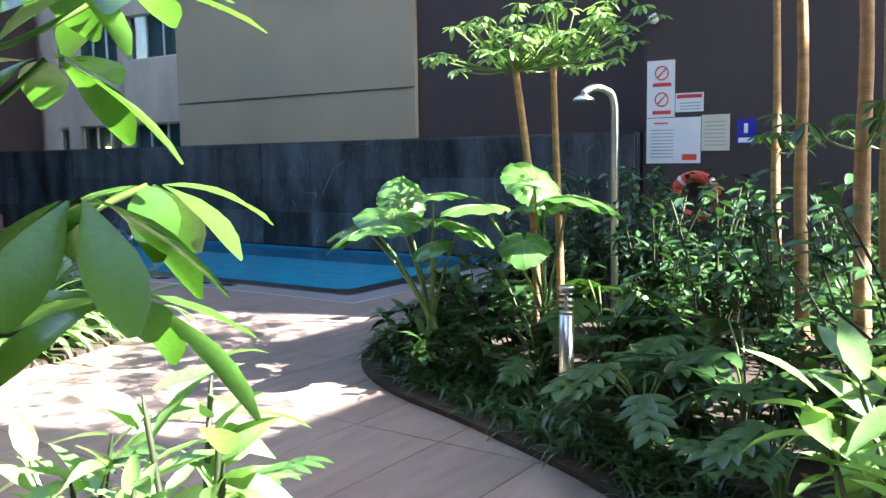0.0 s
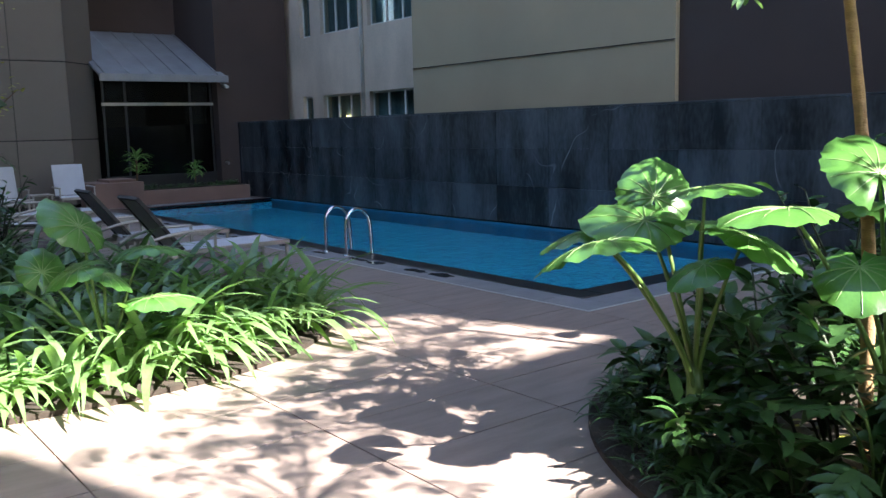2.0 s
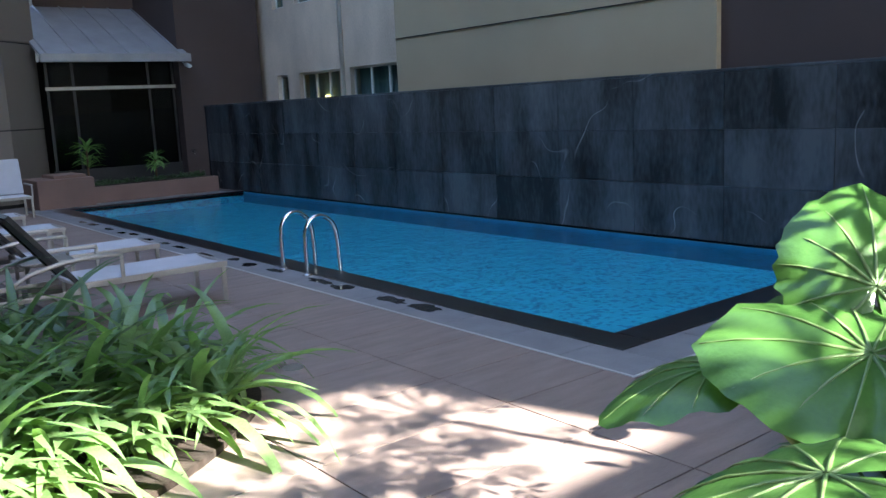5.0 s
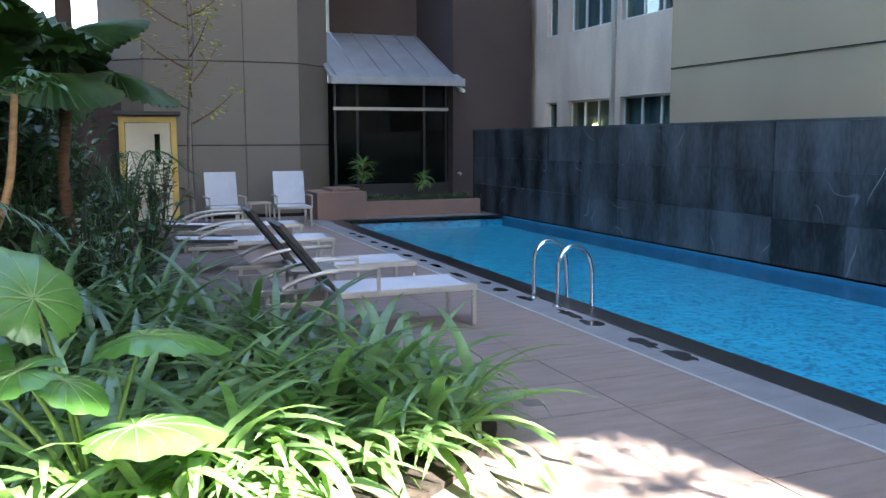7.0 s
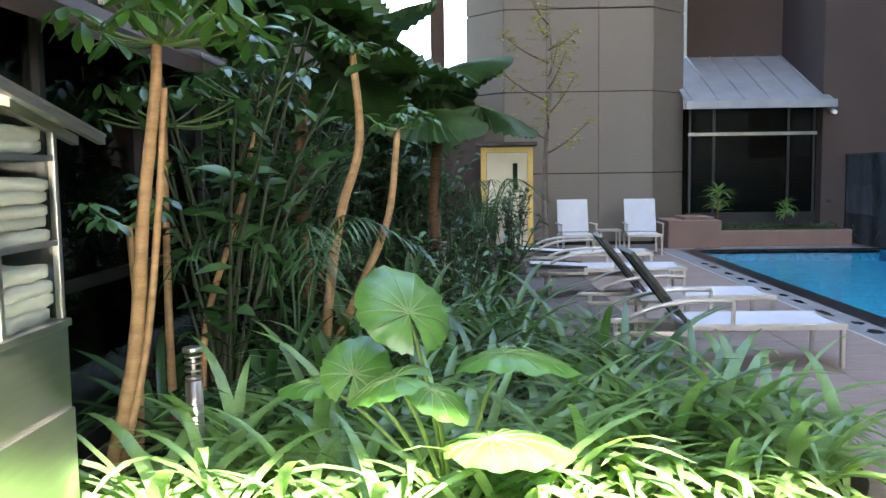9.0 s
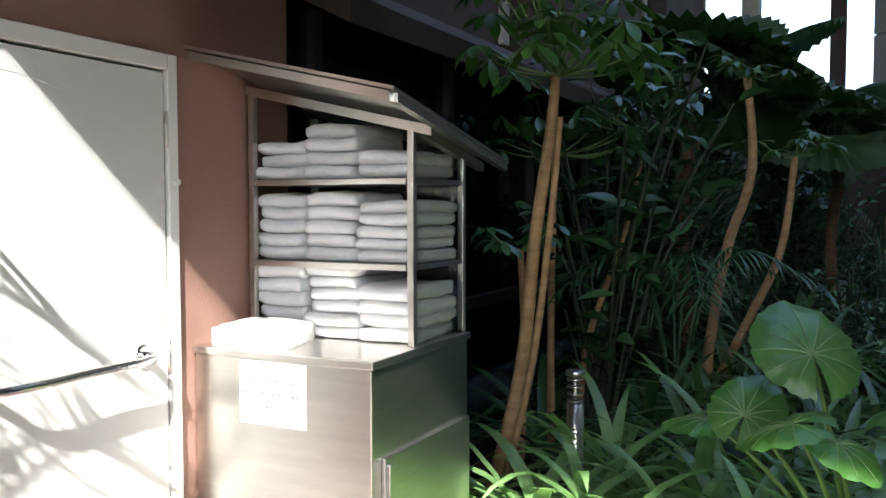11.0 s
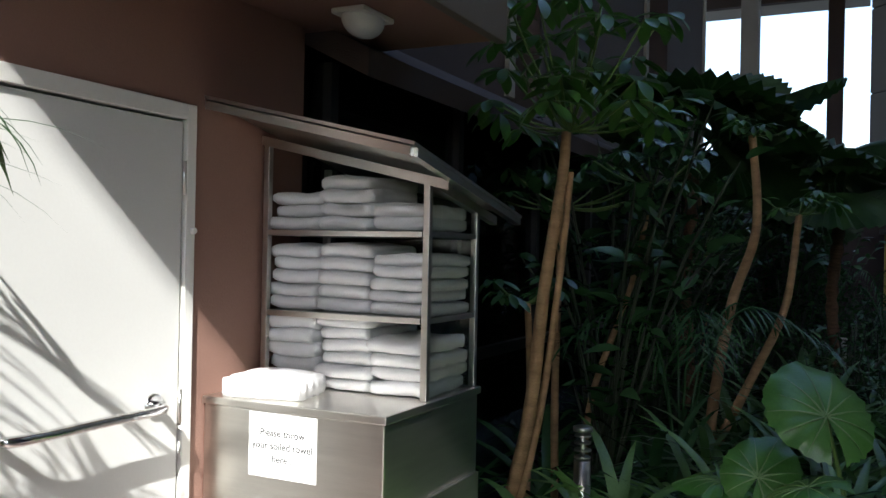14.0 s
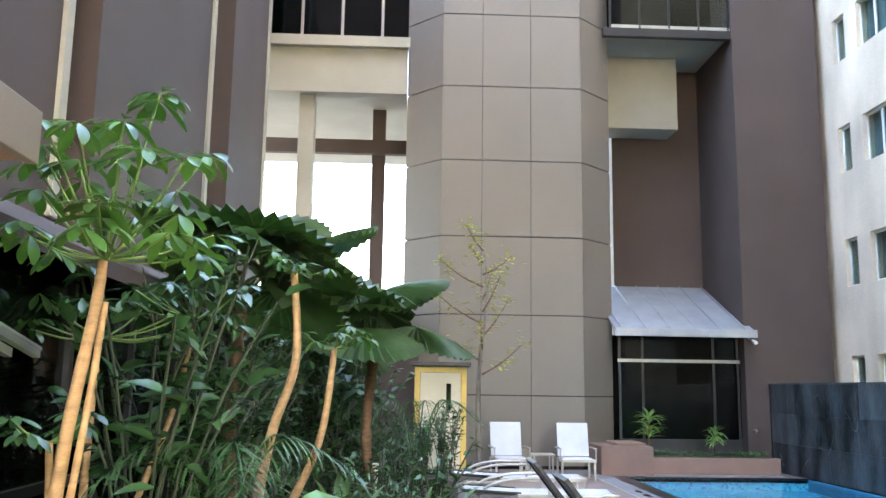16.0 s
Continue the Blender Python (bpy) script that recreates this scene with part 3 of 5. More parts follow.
add_tube(ic, curve_points([icon_point(0.47, 0.78), icon_point(0.48, 0.46), icon_point(0.68, 0.46), icon_point(0.8, 0.22), icon_point(0.88, 0.25)], 1), 0.0042, 6)
add_tube(ic, [icon_point(0.475, 0.62), icon_point(0.66, 0.62)], 0.0036, 6)
add_tube(ic, [icon_point(0.46 + 0.25 * math.cos(a), 0.34 + 0.23 * math.sin(a)) for a in [math.radians(110 + 12 * k) for k in range(20)]], 0.0038, 6)
for v in ic.verts:
    v.co.x = 1.2792 + (v.co.x - 1.2815) * 0.12 + 0.0008
part("wheelchair_symbol", ic, M_SIGNWHITE, sign, "white wheelchair symbol")

lamp = thing("bulkhead_lamp", "half-round opal wall lamp under the brown canopy", "lamp")
lb = bmesh.new()
bmesh.ops.create_uvsphere(lb, u_segments=20, v_segments=12, radius=0.1, matrix=Matrix.Translation((1.62, 5.9, 2.535)) @ Matrix.Diagonal((0.75, 1.15, 0.75, 1)))
bmesh.ops.bisect_plane(lb, geom=lb.verts[:] + lb.edges[:] + lb.faces[:], plane_co=(0, 0, 2.538), plane_no=(0, 0, 1), clear_outer=True)
part("diffuser", lb, M_LAMPGLASS, lamp, "opal glass bowl", True)
part("base", box((1.545, 5.78, 2.536), (1.695, 6.02, 2.559), 0.008), M_WHITEPAINT, lamp)

# towel station
ts = thing("towel_station", "stainless steel towel station with glazed shelves and a sloping roof", "cabinet")
X0, X1, Y0, Y1, CZ = 1.275, 2.03, 5.42, 6.17, 1.08
part("body", box((X0, Y0, 0.06), (X1, Y1, CZ - 0.03), 0.006), M_STEEL, ts)
part("plinth", box((X0 + 0.02, Y0 + 0.03, 0.0), (X1 - 0.03, Y1 - 0.02, 0.06)), M_DARKMETAL, ts)
part("counter", box((X0 - 0.002, Y0 - 0.012, CZ - 0.029), (X1 + 0.012, Y1 + 0.01, CZ), 0.005), M_STEEL, ts)
dr = part("door", box((X1 + 0.002, Y0 + 0.06, 0.1), (X1 + 0.016, Y1 - 0.01, 0.74), 0.004), M_STEEL, ts)
part("handle", box((X1 + 0.017, Y0 + 0.062, 0.12), (X1 + 0.034, Y0 + 0.085, 0.72), 0.004), M_STEEL, dr)
CY0 = 5.72


def roof_z(x, y):
    return 2.15 - 0.23 * (x - 1.27) - 0.2 * (y - 5.4)


for x, y in ((X0 + 0.012, CY0), (X1 - 0.03, CY0), (X0 + 0.012, Y1 - 0.03), (X1 - 0.03, Y1 - 0.03)):
    part("post", box((x, y, CZ + 0.001), (x + 0.026, y + 0.026, roof_z(x, y) - 0.03), 0.003), M_STEEL, ts)
for z in (1.378, 1.692):
    part("shelf", box((X0 + 0.04, CY0 - 0.003, z - 0.022), (X1 - 0.033, Y1 - 0.033, z), 0.003), M_STEEL, ts)
    part("rail", box((X1 - 0.028, CY0 + 0.027, z - 0.02), (X1 - 0.006, Y1 - 0.031, z), 0.002), M_STEEL, ts)
for name, lo, hi in (("side_pane", (X1 - 0.012, CY0 + 0.028, CZ + 0.002), (X1 - 0.008, Y1 - 0.03, 1.85)), ("back_pane", (X0 + 0.04, Y1 - 0.012, CZ + 0.002), (X1 - 0.032, Y1 - 0.008, 1.85))):
    part(name, box(lo, hi), M_GLASS, ts, "clear glass pane")
rb = bmesh.new()


def roof_beam(x0, y0, x1, y1, w, h, drop=0.0):
    d = (Vector((x1, y1, 0)) - Vector((x0, y0, 0))).normalized()
    s = Vector((-d.y, d.x, 0)) * w / 2
    ends = []
    for x, y in ((x0, y0), (x1, y1)):
        c = Vector((x, y, roof_z(x, y) - drop))
        ends.append([rb.verts.new(c + o) for o in (s, -s, -s + Vector((0, 0, -h)), s + Vector((0, 0, -h)))])
    a, b = ends
    for k in range(4):
        rb.faces.new((a[k], a[(k + 1) % 4], b[(k + 1) % 4], b[k]))
    rb.faces.new(a[::-1]), rb.faces.new(b)


RX0, RX1, RY0, RY1 = 1.28, 2.12, 5.4, 6.34
roof_beam(RX0, RY0, RX1, RY0, 0.03, 0.03), roof_beam(RX1, RY0 + 0.015, RX1, RY1, 0.03, 0.03)
roof_beam(RX0, CY0 + 0.01, RX1 - 0.02, CY0 + 0.01, 0.03, 0.035, 0.02), roof_beam(X1 - 0.016, CY0 + 0.03, X1 - 0.016, RY1, 0.03, 0.035, 0.02)
bmesh.ops.recalc_face_normals(rb, faces=rb.faces)
part("roof_frame", rb, M_STEEL, ts)
rs = bmesh.new()
q = [rs.verts.new((x, y, roof_z(x, y) + 0.002)) for x, y in ((RX0, RY0 - 0.02), (RX1 + 0.02, RY0 - 0.02), (RX1 + 0.02, RY1), (RX0, RY1))]
q2 = [rs.verts.new(v.co + Vector((0, 0, 0.012))) for v in q]
rs.faces.new(q[::-1]), rs.faces.new(q2)
for k in range(4):
    rs.faces.new((q[k], q[(k + 1) % 4], q2[(k + 1) % 4], q2[k]))
part("roof_sheet", rs, M_STEEL, ts)


def towel_mesh(seed, w=0.225, d=0.36, h=0.05):
    """A towel folded in three, with a rounded fold in front, rippled."""
    rnd = random.Random(seed)
    bm = bmesh.new()
    k = 1
    for j in range(k):
        hz = h / k
        nx, ny = 9, 14
        top, bot = [], []
        for iy in range(ny):
            y = -d / 2 + d * iy / (ny - 1)
            e = min(1, (iy + 0.3) / 1.2) * min(1, (ny - 1 - iy + 0.45) / 1.2)
            rt, rbm = [], []
            for ix in range(nx):
                x = -w / 2 + w * ix / (nx - 1)
                ex = min(1, (ix + 0.75) / 1.0) * min(1, (nx - 1 - ix + 0.8) / 1.0)
                sag = 0.005 * math.sin(ix * 0.7 + seed * 2 + j) + 0.003 * math.sin(iy * 0.9 + seed)
                half = hz * 0.54 * math.sqrt(max(0.05, e * ex))
                c = hz * (j + 0.5) + sag
                yy = y + 0.005 * math.sin(ix * 2 + j * 1.7 + seed)
                xx = x + 0.006 * math.sin(iy * 1.9 + j * 2.1 + seed)
                rt.append(bm.verts.new((xx, yy, c + half))), rbm.append(bm.verts.new((xx, yy, c - half)))
            top.append(rt), bot.append(rbm)
        for iy in range(ny - 1):
            for ix in range(nx - 1):
                bm.faces.new((top[iy][ix], top[iy][ix + 1], top[iy + 1][ix + 1], top[iy + 1][ix]))
                bm.faces.new((bot[iy][ix], bot[iy + 1][ix], bot[iy + 1][ix + 1], bot[iy][ix + 1]))
        for iy in range(ny - 1):
            for ix in (0, nx - 1):
                bm.faces.new((top[iy][ix], top[iy + 1][ix], bot[iy + 1][ix], bot[iy][ix]))
        for ix in range(nx - 1):
            for iy in (0, ny - 1):
                bm.faces.new((top[iy][ix], top[iy][ix + 1], bot[iy][ix + 1], bot[iy][ix]))
    bmesh.ops.recalc_face_normals(bm, faces=bm.faces)
    for v in bm.verts:
        v.co.z = max(0.0, v.co.z)
    return bm


towels = []
for s in range(4):
    t = part("folded_towel", towel_mesh(s + 1), M_TOWEL, None, "", True)
    tagged(t, "thick white terry towel folded on the towel station", "towel", "towels on the station")
    towels.append(t)
used = set()
rt = random.Random(5)
stacks = [(1.08, 1.41, 5, 0.056), (1.08, 1.655, 6, 0.048), (1.08, 1.885, 4, 0.052), (1.379, 1.41, 5, 0.051), (1.379, 1.65, 5, 0.052), (1.379, 1.885, 5, 0.045), (1.693, 1.42, 3, 0.049), (1.693, 1.655, 4, 0.052), (1.693, 1.88, 2, 0.05)]
for z, x, n, step in stacks:
    for k in range(n):
        i = rt.randrange(4)
        m = Matrix.Translation((x + rt.uniform(-0.008, 0.008), 5.935 + rt.uniform(-0.02, 0.012), z + 0.002 + k * step)) @ Matrix.Rotation(rt.uniform(-0.05, 0.05), 4, 'Z') @ Matrix.Diagonal((1, 1, step / 0.05, 1))
        if i not in used:
            used.add(i)
            t = towels[i]
        else:
            t = towels[i].copy()
            scene.collection.objects.link(t)
        t.matrix_basis = m
loose = tagged(part("folded_towel", towel_mesh(9, 0.3, 0.24, 0.075), M_TOWEL, None, "", True), "crumpled white towel lying on the steel counter", "towel")
loose.matrix_basis = pose(1.48, 5.56, CZ + 0.001, 0, 0, 12)

paper = thing("paper_notice", "white paper notice asking for soiled towels, taped on the steel front", "notice")
part("sheet", box((1.482, Y0 - 0.0025, 0.82), (1.768, Y0 - 0.0005, 1.045)), M_PAPER, paper)
for i, words in enumerate(("Please throw", "your soiled towel", "here .")):
    cu = bpy.data.curves.new("text_line", 'FONT')
    cu.body, cu.size, cu.align_x, cu.offset = words, 0.036, 'CENTER', 0.0006
    tx = new("text_line", cu)
    tx.data.materials.append(M_INK)
    tx.parent = paper
    tx.matrix_basis = pose(1.625, Y0 - 0.0035, 0.965 - i * 0.045, 90, 0, 0)


for o in sorted(set(scene.objects) - before, key=lambda k: k.name):
    if o.parent is None:
        o.location += NUDGE


# ---- pool things ----
def ladder_rail(parent, y):
    pts = curve_points([(7.25, y, 0.0), (7.25, y, 0.36), (7.28, y, 0.5), (7.38, y, 0.58), (7.5, y, 0.56), (7.6, y, 0.44), (7.63, y, 0.15), (7.63, y, -0.24)])
    r = part("grab_rail", tube(pts, 0.021, 12), M_CHROME, parent)
    part("flange", tube([(7.25, y, 0.0), (7.25, y, 0.012), (7.25, y, 0.02)], [0.05, 0.05, 0.03], 16), M_CHROME, r)


lad = thing("pool_ladder", "polished steel pool ladder with two curved grab rails", "ladder")
for y in (10.4, 10.9):
    ladder_rail(lad, y)
for z in (-0.16,):
    part("tread", box((7.62, 10.4, z), (7.69, 10.9, z + 0.03), 0.006), M_CHROME, lad)


def lounger(lift):
    """Foot towards +X at x = 1.85, head at x = 0, 0.66 wide."""
    t = thing("sun_lounger", "aluminium sun lounger with pale mesh fabric beside the pool", "sun lounger", "loungers along the pool")
    fr = bmesh.new()
    add_box(fr, (0.55, 0.0, 0.31), (1.85, 0.035, 0.36), 0.006), add_box(fr, (0.55, 0.625, 0.31), (1.85, 0.66, 0.36), 0.006), add_box(fr, (1.815, 0.035, 0.31), (1.85, 0.625, 0.36), 0.006), add_box(fr, (0.0, 0.0, 0.27), (0.6, 0.03, 0.31), 0.005), add_box(fr, (0.0, 0.63, 0.27), (0.6, 0.66, 0.31), 0.005)
    part("frame", fr, M_FRAME, t)
    for x in (0.1, 1.8):
        for y in (0.002, 0.623):
            part("leg", box((x, y, 0), (x + 0.035, y + 0.035, 0.31), 0.004), M_FRAME, t)
    fb = bmesh.new()
    bmesh.ops.create_grid(fb, x_segments=10, y_segments=6, size=0.5, matrix=Matrix.LocRotScale((1.2, 0.33, 0.362), None, (1.28, 0.62, 1)))
    for v in fb.verts:
        v.co.z -= 0.02 * (1 - ((v.co.y - 0.33) / 0.31) ** 2)
    part("seat", fb, M_FABRIC, t)
    c, s = math.cos(lift), math.sin(lift)
    bk = bmesh.new()
    m = Matrix.Translation((0.6, 0, 0.36)) @ Matrix.Rotation(lift, 4, 'Y')
    add_box(bk, (-0.74, 0.03, -0.02), (0, 0.06, 0.02), 0.005, m), add_box(bk, (-0.74, 0.6, -0.02), (0, 0.63, 0.02), 0.005, m), add_box(bk, (-0.74, 0.06, -0.02), (-0.71, 0.6, 0.02), 0.005, m)
    b = part("back_frame", bk, M_DARKMETAL, t, "dark back frame")
    part("backrest", box((-0.71, 0.06, -0.004), (-0.01, 0.6, 0.004), 0, m), M_FABRIC, b)
    for y in (-0.01, 0.645):
        arm = part("armrest", tube(curve_points([(0.12, y + 0.012, 0.42), (0.3, y + 0.012, 0.5), (0.6, y + 0.012, 0.55), (0.95, y + 0.012, 0.55)]), 0.02, 8), M_FRAME, t)
        part("armrest_post", box((0.93, y, 0.33), (0.96, y + 0.025, 0.545), 0.004), M_FRAME, arm)
    return t


L1 = lounger(radians(52))
L1.matrix_basis = pose(4.36, 9.95, 0)
L2 = copy_thing(L1, pose(4.36, 11.55, 0))
L3 = lounger(radians(3))
L3.matrix_basis = pose(4.1, 14.0, 0)
L4 = copy_thing(L3, pose(4.1, 16.0, 0))


def chair():
    """Faces -Y, 0.7 wide from x = 0."""
    t = thing("lounge_chair", "high-backed aluminium terrace chair with pale mesh fabric", "chair", "chairs by the pillar")
    m = Matrix.Translation((0, 0.62, 0.4)) @ Matrix.Rotation(radians(14), 4, 'X').inverted()
    part("seat", box((0.06, 0.0, 0.36), (0.64, 0.62, 0.39), 0.012), M_FABRIC, t)
    part("backrest", box((0.05, -0.015, 0.0), (0.65, 0.015, 0.64), 0.012, m), M_FABRIC, t)
    fr = bmesh.new()
    add_box(fr, (0.03, -0.02, 0.335), (0.67, 0.01, 0.385), 0.006), add_box(fr, (0.03, 0.01, 0.33), (0.058, 0.64, 0.37), 0.005), add_box(fr, (0.642, 0.01, 0.33), (0.67, 0.64, 0.37), 0.005)
    part("frame", fr, M_FRAME, t)
    for x in (0.03, 0.635):
        part("leg", box((x, -0.018, 0), (x + 0.035, 0.02, 0.335), 0.004), M_FRAME, t)
        part("leg", box((x, 0.6, 0), (x + 0.035, 0.635, 0.33), 0.004), M_FRAME, t)
    for x in (0.0, 0.66):
        a = part("armrest", box((x, 0.02, 0.56), (x + 0.04, 0.66, 0.585), 0.006), M_FRAME, t)
        part("armrest_post", box((x + 0.008, 0.03, 0.37), (x + 0.032, 0.06, 0.56), 0.004), M_FRAME, a)
    return t


c1 = chair()
c1.matrix_basis = pose(4.9, 19.2, 0, 0, 0, 4)
c2 = copy_thing(c1, pose(6.12, 19.2, 0, 0, 0, -2))
st = thing("side_table", "small low aluminium side table between the chairs", "table")
part("tabletop", box((5.64, 19.35, 0.43), (6.06, 19.8, 0.46), 0.006), M_FRAME, st)
for x in (5.66, 6.01):
    for y in (19.37, 19.75):
        part("leg", box((x, y, 0), (x + 0.03, y + 0.03, 0.43), 0.004), M_FRAME, st)
table2 = thing("side_table", "small low aluminium side table between two loungers", "table")
part("tabletop", box((4.75, 10.85, 0.4), (5.2, 11.3, 0.43), 0.006), M_FRAME, table2)
for x in (4.77, 5.15):
    for y in (10.87, 11.25):
        part("leg", box((x, y, 0), (x + 0.03, y + 0.03, 0.4), 0.004), M_FRAME, table2)

pl = thing("planter_box", "red-brown plastered planter block beside the pool end", "planter")
part("body", box((7.15, 20.33, 0), (8.2, 21.5, 0.56), 0.015), M_TERRA, pl)
part("capping", box((7.5, 20.5, 0.56), (8.1, 21.4, 0.62), 0.01), M_TERRA, pl)
pl2 = thing("planter_box", "long low red-brown planter under the dark window", "planter")
part("body", box((8.202, 20.62, 0), (10.9, 21.95, 0.33), 0.015), M_TERRA, pl2)
part("soil", box((8.3, 20.7, 0.33), (10.8, 21.9, 0.345)), M_SOIL, pl2)

tap = thing("spout", "small dark spout fixture on the brown wall", "fixture")
part("pipe", tube(curve_points([(10.85, 21.8, 0.85), (10.85, 21.65, 0.86), (10.8, 21.55, 0.82)]), 0.02, 8), M_STEEL, tap)
cam2 = thing("security_camera", "small white security camera under the eave", "camera")
part("housing", tube([(10.82, 21.4, 2.72), (10.82, 21.5, 2.74), (10.82, 21.62, 2.77)], [0.04, 0.045, 0.045], 10), M_WHITEPAINT, cam2)
part("bracket", tube([(10.82, 21.55, 2.76), (10.82, 21.79, 2.82)], 0.012, 6), M_WHITEPAINT, cam2)
cam3 = thing("security_camera", "small white dome camera high on the brown wall", "camera")
dm = bmesh.new()
bmesh.ops.create_uvsphere(dm, u_segments=14, v_segments=8, radius=0.07, matrix=Matrix.Translation((11.3, 4.4, 3.35)))
part("dome", dm, M_WHITEPAINT, cam3, "", True)
part("bracket", tube([(11.3, 4.4, 3.4), (11.36, 4.4, 3.42)], 0.02, 8), M_WHITEPAINT, cam3)

sh = thing("pool_shower", "steel pool shower post with a curved head", "shower")
part("post", tube(curve_points([(7.2, 3.15, 0), (7.2, 3.15, 1.6), (7.19, 3.16, 2.02), (7.12, 3.22, 2.12), (7.02, 3.29, 2.13), (6.95, 3.34, 2.08)]), 0.035, 12), M_STEEL, sh)
part("shower_head", tube([(6.95, 3.34, 2.08), (6.95, 3.34, 2.04), (6.95, 3.34, 2.02)], [0.03, 0.09, 0.095], 16), M_STEEL, sh)


def bollard(x, y, h):
    t = thing("bollard_lamp", "slim brushed steel bollard lamp among the plants", "lamp", "garden bollards")
    part("post", tube([(x, y, 0), (x, y, h - 0.16)], 0.042, 16), M_STEEL, t)
    part("diffuser", tube([(x, y, h - 0.16), (x, y, h - 0.02)], 0.036, 16), M_GLASS, t)
    part("core", tube([(x, y, h - 0.16), (x, y, h - 0.02)], 0.012, 8), M_STEEL, t)
    for k in range(4):
        part("louvre", tube([(x, y, h - 0.15 + k * 0.035), (x, y, h - 0.142 + k * 0.035)], 0.041, 16), M_STEEL, t)
    part("cap", tube([(x, y, h - 0.02), (x, y, h), (x, y, h + 0.004)], [0.048, 0.048, 0.04], 16), M_STEEL, t)
    return t


bollard(4.3, 2.17, 0.82), bollard(1.87, 7.17, 0.78), bollard(2.9, 13.2, 0.78)


# ---- pool signs on the brown wall ----
def board(lo_y, hi_y, lo_z, hi_z, x, material, label, marks):
    t = thing("pool_sign", label, "sign", "signs by the pool")
    part("board", box((x, lo_y, lo_z), (x + 0.006, hi_y, hi_z), 0.001), material, t)
    for name, y0, y1, z0, z1, m in marks:
        part(name, box((x - 0.0025, y0, z0), (x - 0.0005, y1, z1)), m, t)


board(4.11, 4.5, 2.04, 2.8, 11.342, M_SIGNWHITE, "tall white warning sign with two red-barred pictograms", [("red_bar", 4.16, 4.42, 2.45, 2.5, M_RED), ("red_bar", 4.16, 4.42, 2.08, 2.13, M_RED)])
ps = thing("prohibition_symbol", "round red prohibition symbols on the white sign", "symbol")
for z in (2.63, 2.28):
    part("ring", tube([(11.337, 4.29 + 0.09 * math.cos(a), z + 0.09 * math.sin(a)) for a in [k * math.pi / 10 for k in range(21)]], 0.008, 6), M_RED, ps)
    part("slash", tube([(11.337, 4.23, z + 0.06), (11.337, 4.35, z - 0.06)], 0.008, 6), M_RED, ps)
board(3.72, 4.1, 2.1, 2.35, 11.342, M_SIGNWHITE, "small white sign with a pink heading", [("red_bar", 3.74, 4.08, 2.28, 2.33, M_RED)] + [("text_bar", 3.76, 4.04, 2.13 + k * 0.04, 2.142 + k * 0.04, M_GREYINK) for k in range(3)])
board(3.75, 4.5, 1.42, 2.03, 11.339, M_SIGNWHITE, "white pool rules board with lines of small print", [("red_bar", 4.2, 4.4, 1.95, 1.97, M_RED)] + [("text_bar", 4.12, 4.44, 1.5 + k * 0.045, 1.512 + k * 0.045, M_GREYINK) for k in range(9)] + [("red_bar", 3.8, 4.0, 1.46, 1.54, M_RED)])
board(3.37, 3.74, 1.58, 2.05, 11.336, M_SIGNCREAM, "cream notice board with faint lines of print", [("text_bar", 3.42, 3.7, 1.65 + k * 0.05, 1.66 + k * 0.05, M_GREYINK) for k in range(7)])
board(3.04, 3.28, 1.66, 1.98, 11.342, M_BLUE, "small blue sign with a white strip", [("white_strip", 3.06, 3.26, 1.68, 1.74, M_SIGNWHITE), ("white_symbol", 3.14, 3.19, 1.8, 1.92, M_SIGNWHITE)])

buoy = thing("lifebuoy", "orange-red lifebuoy with pale bands hanging on the wall", "lifebuoy")
rb2 = bmesh.new()
add_tube(rb2, [(11.24, 3.78 + 0.27 * math.cos(a), 0.98 + 0.27 * math.sin(a)) for a in [k * math.pi / 16 for k in range(33)]], 0.075, 10, False)
part("ring", rb2, M_LIFE, buoy, "", True)
for a0 in (0.8, 2.35, 3.9, 5.5):
    part("band", add_tube(bmesh.new(), [(11.24, 3.78 + 0.27 * math.cos(a0 + k * 0.06), 0.98 + 0.27 * math.sin(a0 + k * 0.06)) for k in range(4)], 0.078, 10, False), M_SIGNWHITE, buoy)
part("hook", tube([(11.35, 3.78, 1.3), (11.2, 3.78, 1.3)], 0.012, 6), M_STEEL, buoy)

fd = thing("floor_drain", "round steel drain cover set in the deck", "drain")
part("cover", tube([(5.61, 7.72, 0.0), (5.61, 7.72, 0.006)], 0.07, 20), M_STEEL, fd)
gr = thing("drain_grate", "dark oval grate in the pool coping", "drain")
part("cover", tube([(8.53, 6.25, 0.0), (8.53, 6.25, 0.008)], 0.12, 20), M_DARKMETAL, gr)


def puddle(x, y, length, width, seed):
    """A flat film of water with an uneven rim."""
    r = random.Random(seed)
    pts = []
    for k in range(16):
        a = k * math.pi / 8
        d = r.uniform(0.6, 1.15)
        pts.append((x + math.cos(a) * width * d, y + math.sin(a) * length * d))
    tagged(part("puddle", slab(pts, 0.0, 0.0045), M_WET), "dark film of splashed water on the coping", "puddle", "puddles by the pool")


rp = random.Random(14)
for k in range(16):
    puddle(7.19 - rp.uniform(0, 0.1), 8.3 + k * 0.62 + rp.uniform(-0.2, 0.2), rp.uniform(0.1, 0.26), rp.uniform(0.05, 0.1), k)


# ---- planting ----
def bed(name, pts, label):
    outline = [(p.x, p.y) for p in curve_points([(x, y, 0) for x, y in pts], 5)]
    tagged(part(name, slab(outline, -0.02, 0.035), M_SOIL), label, "planting bed", kind="structure")


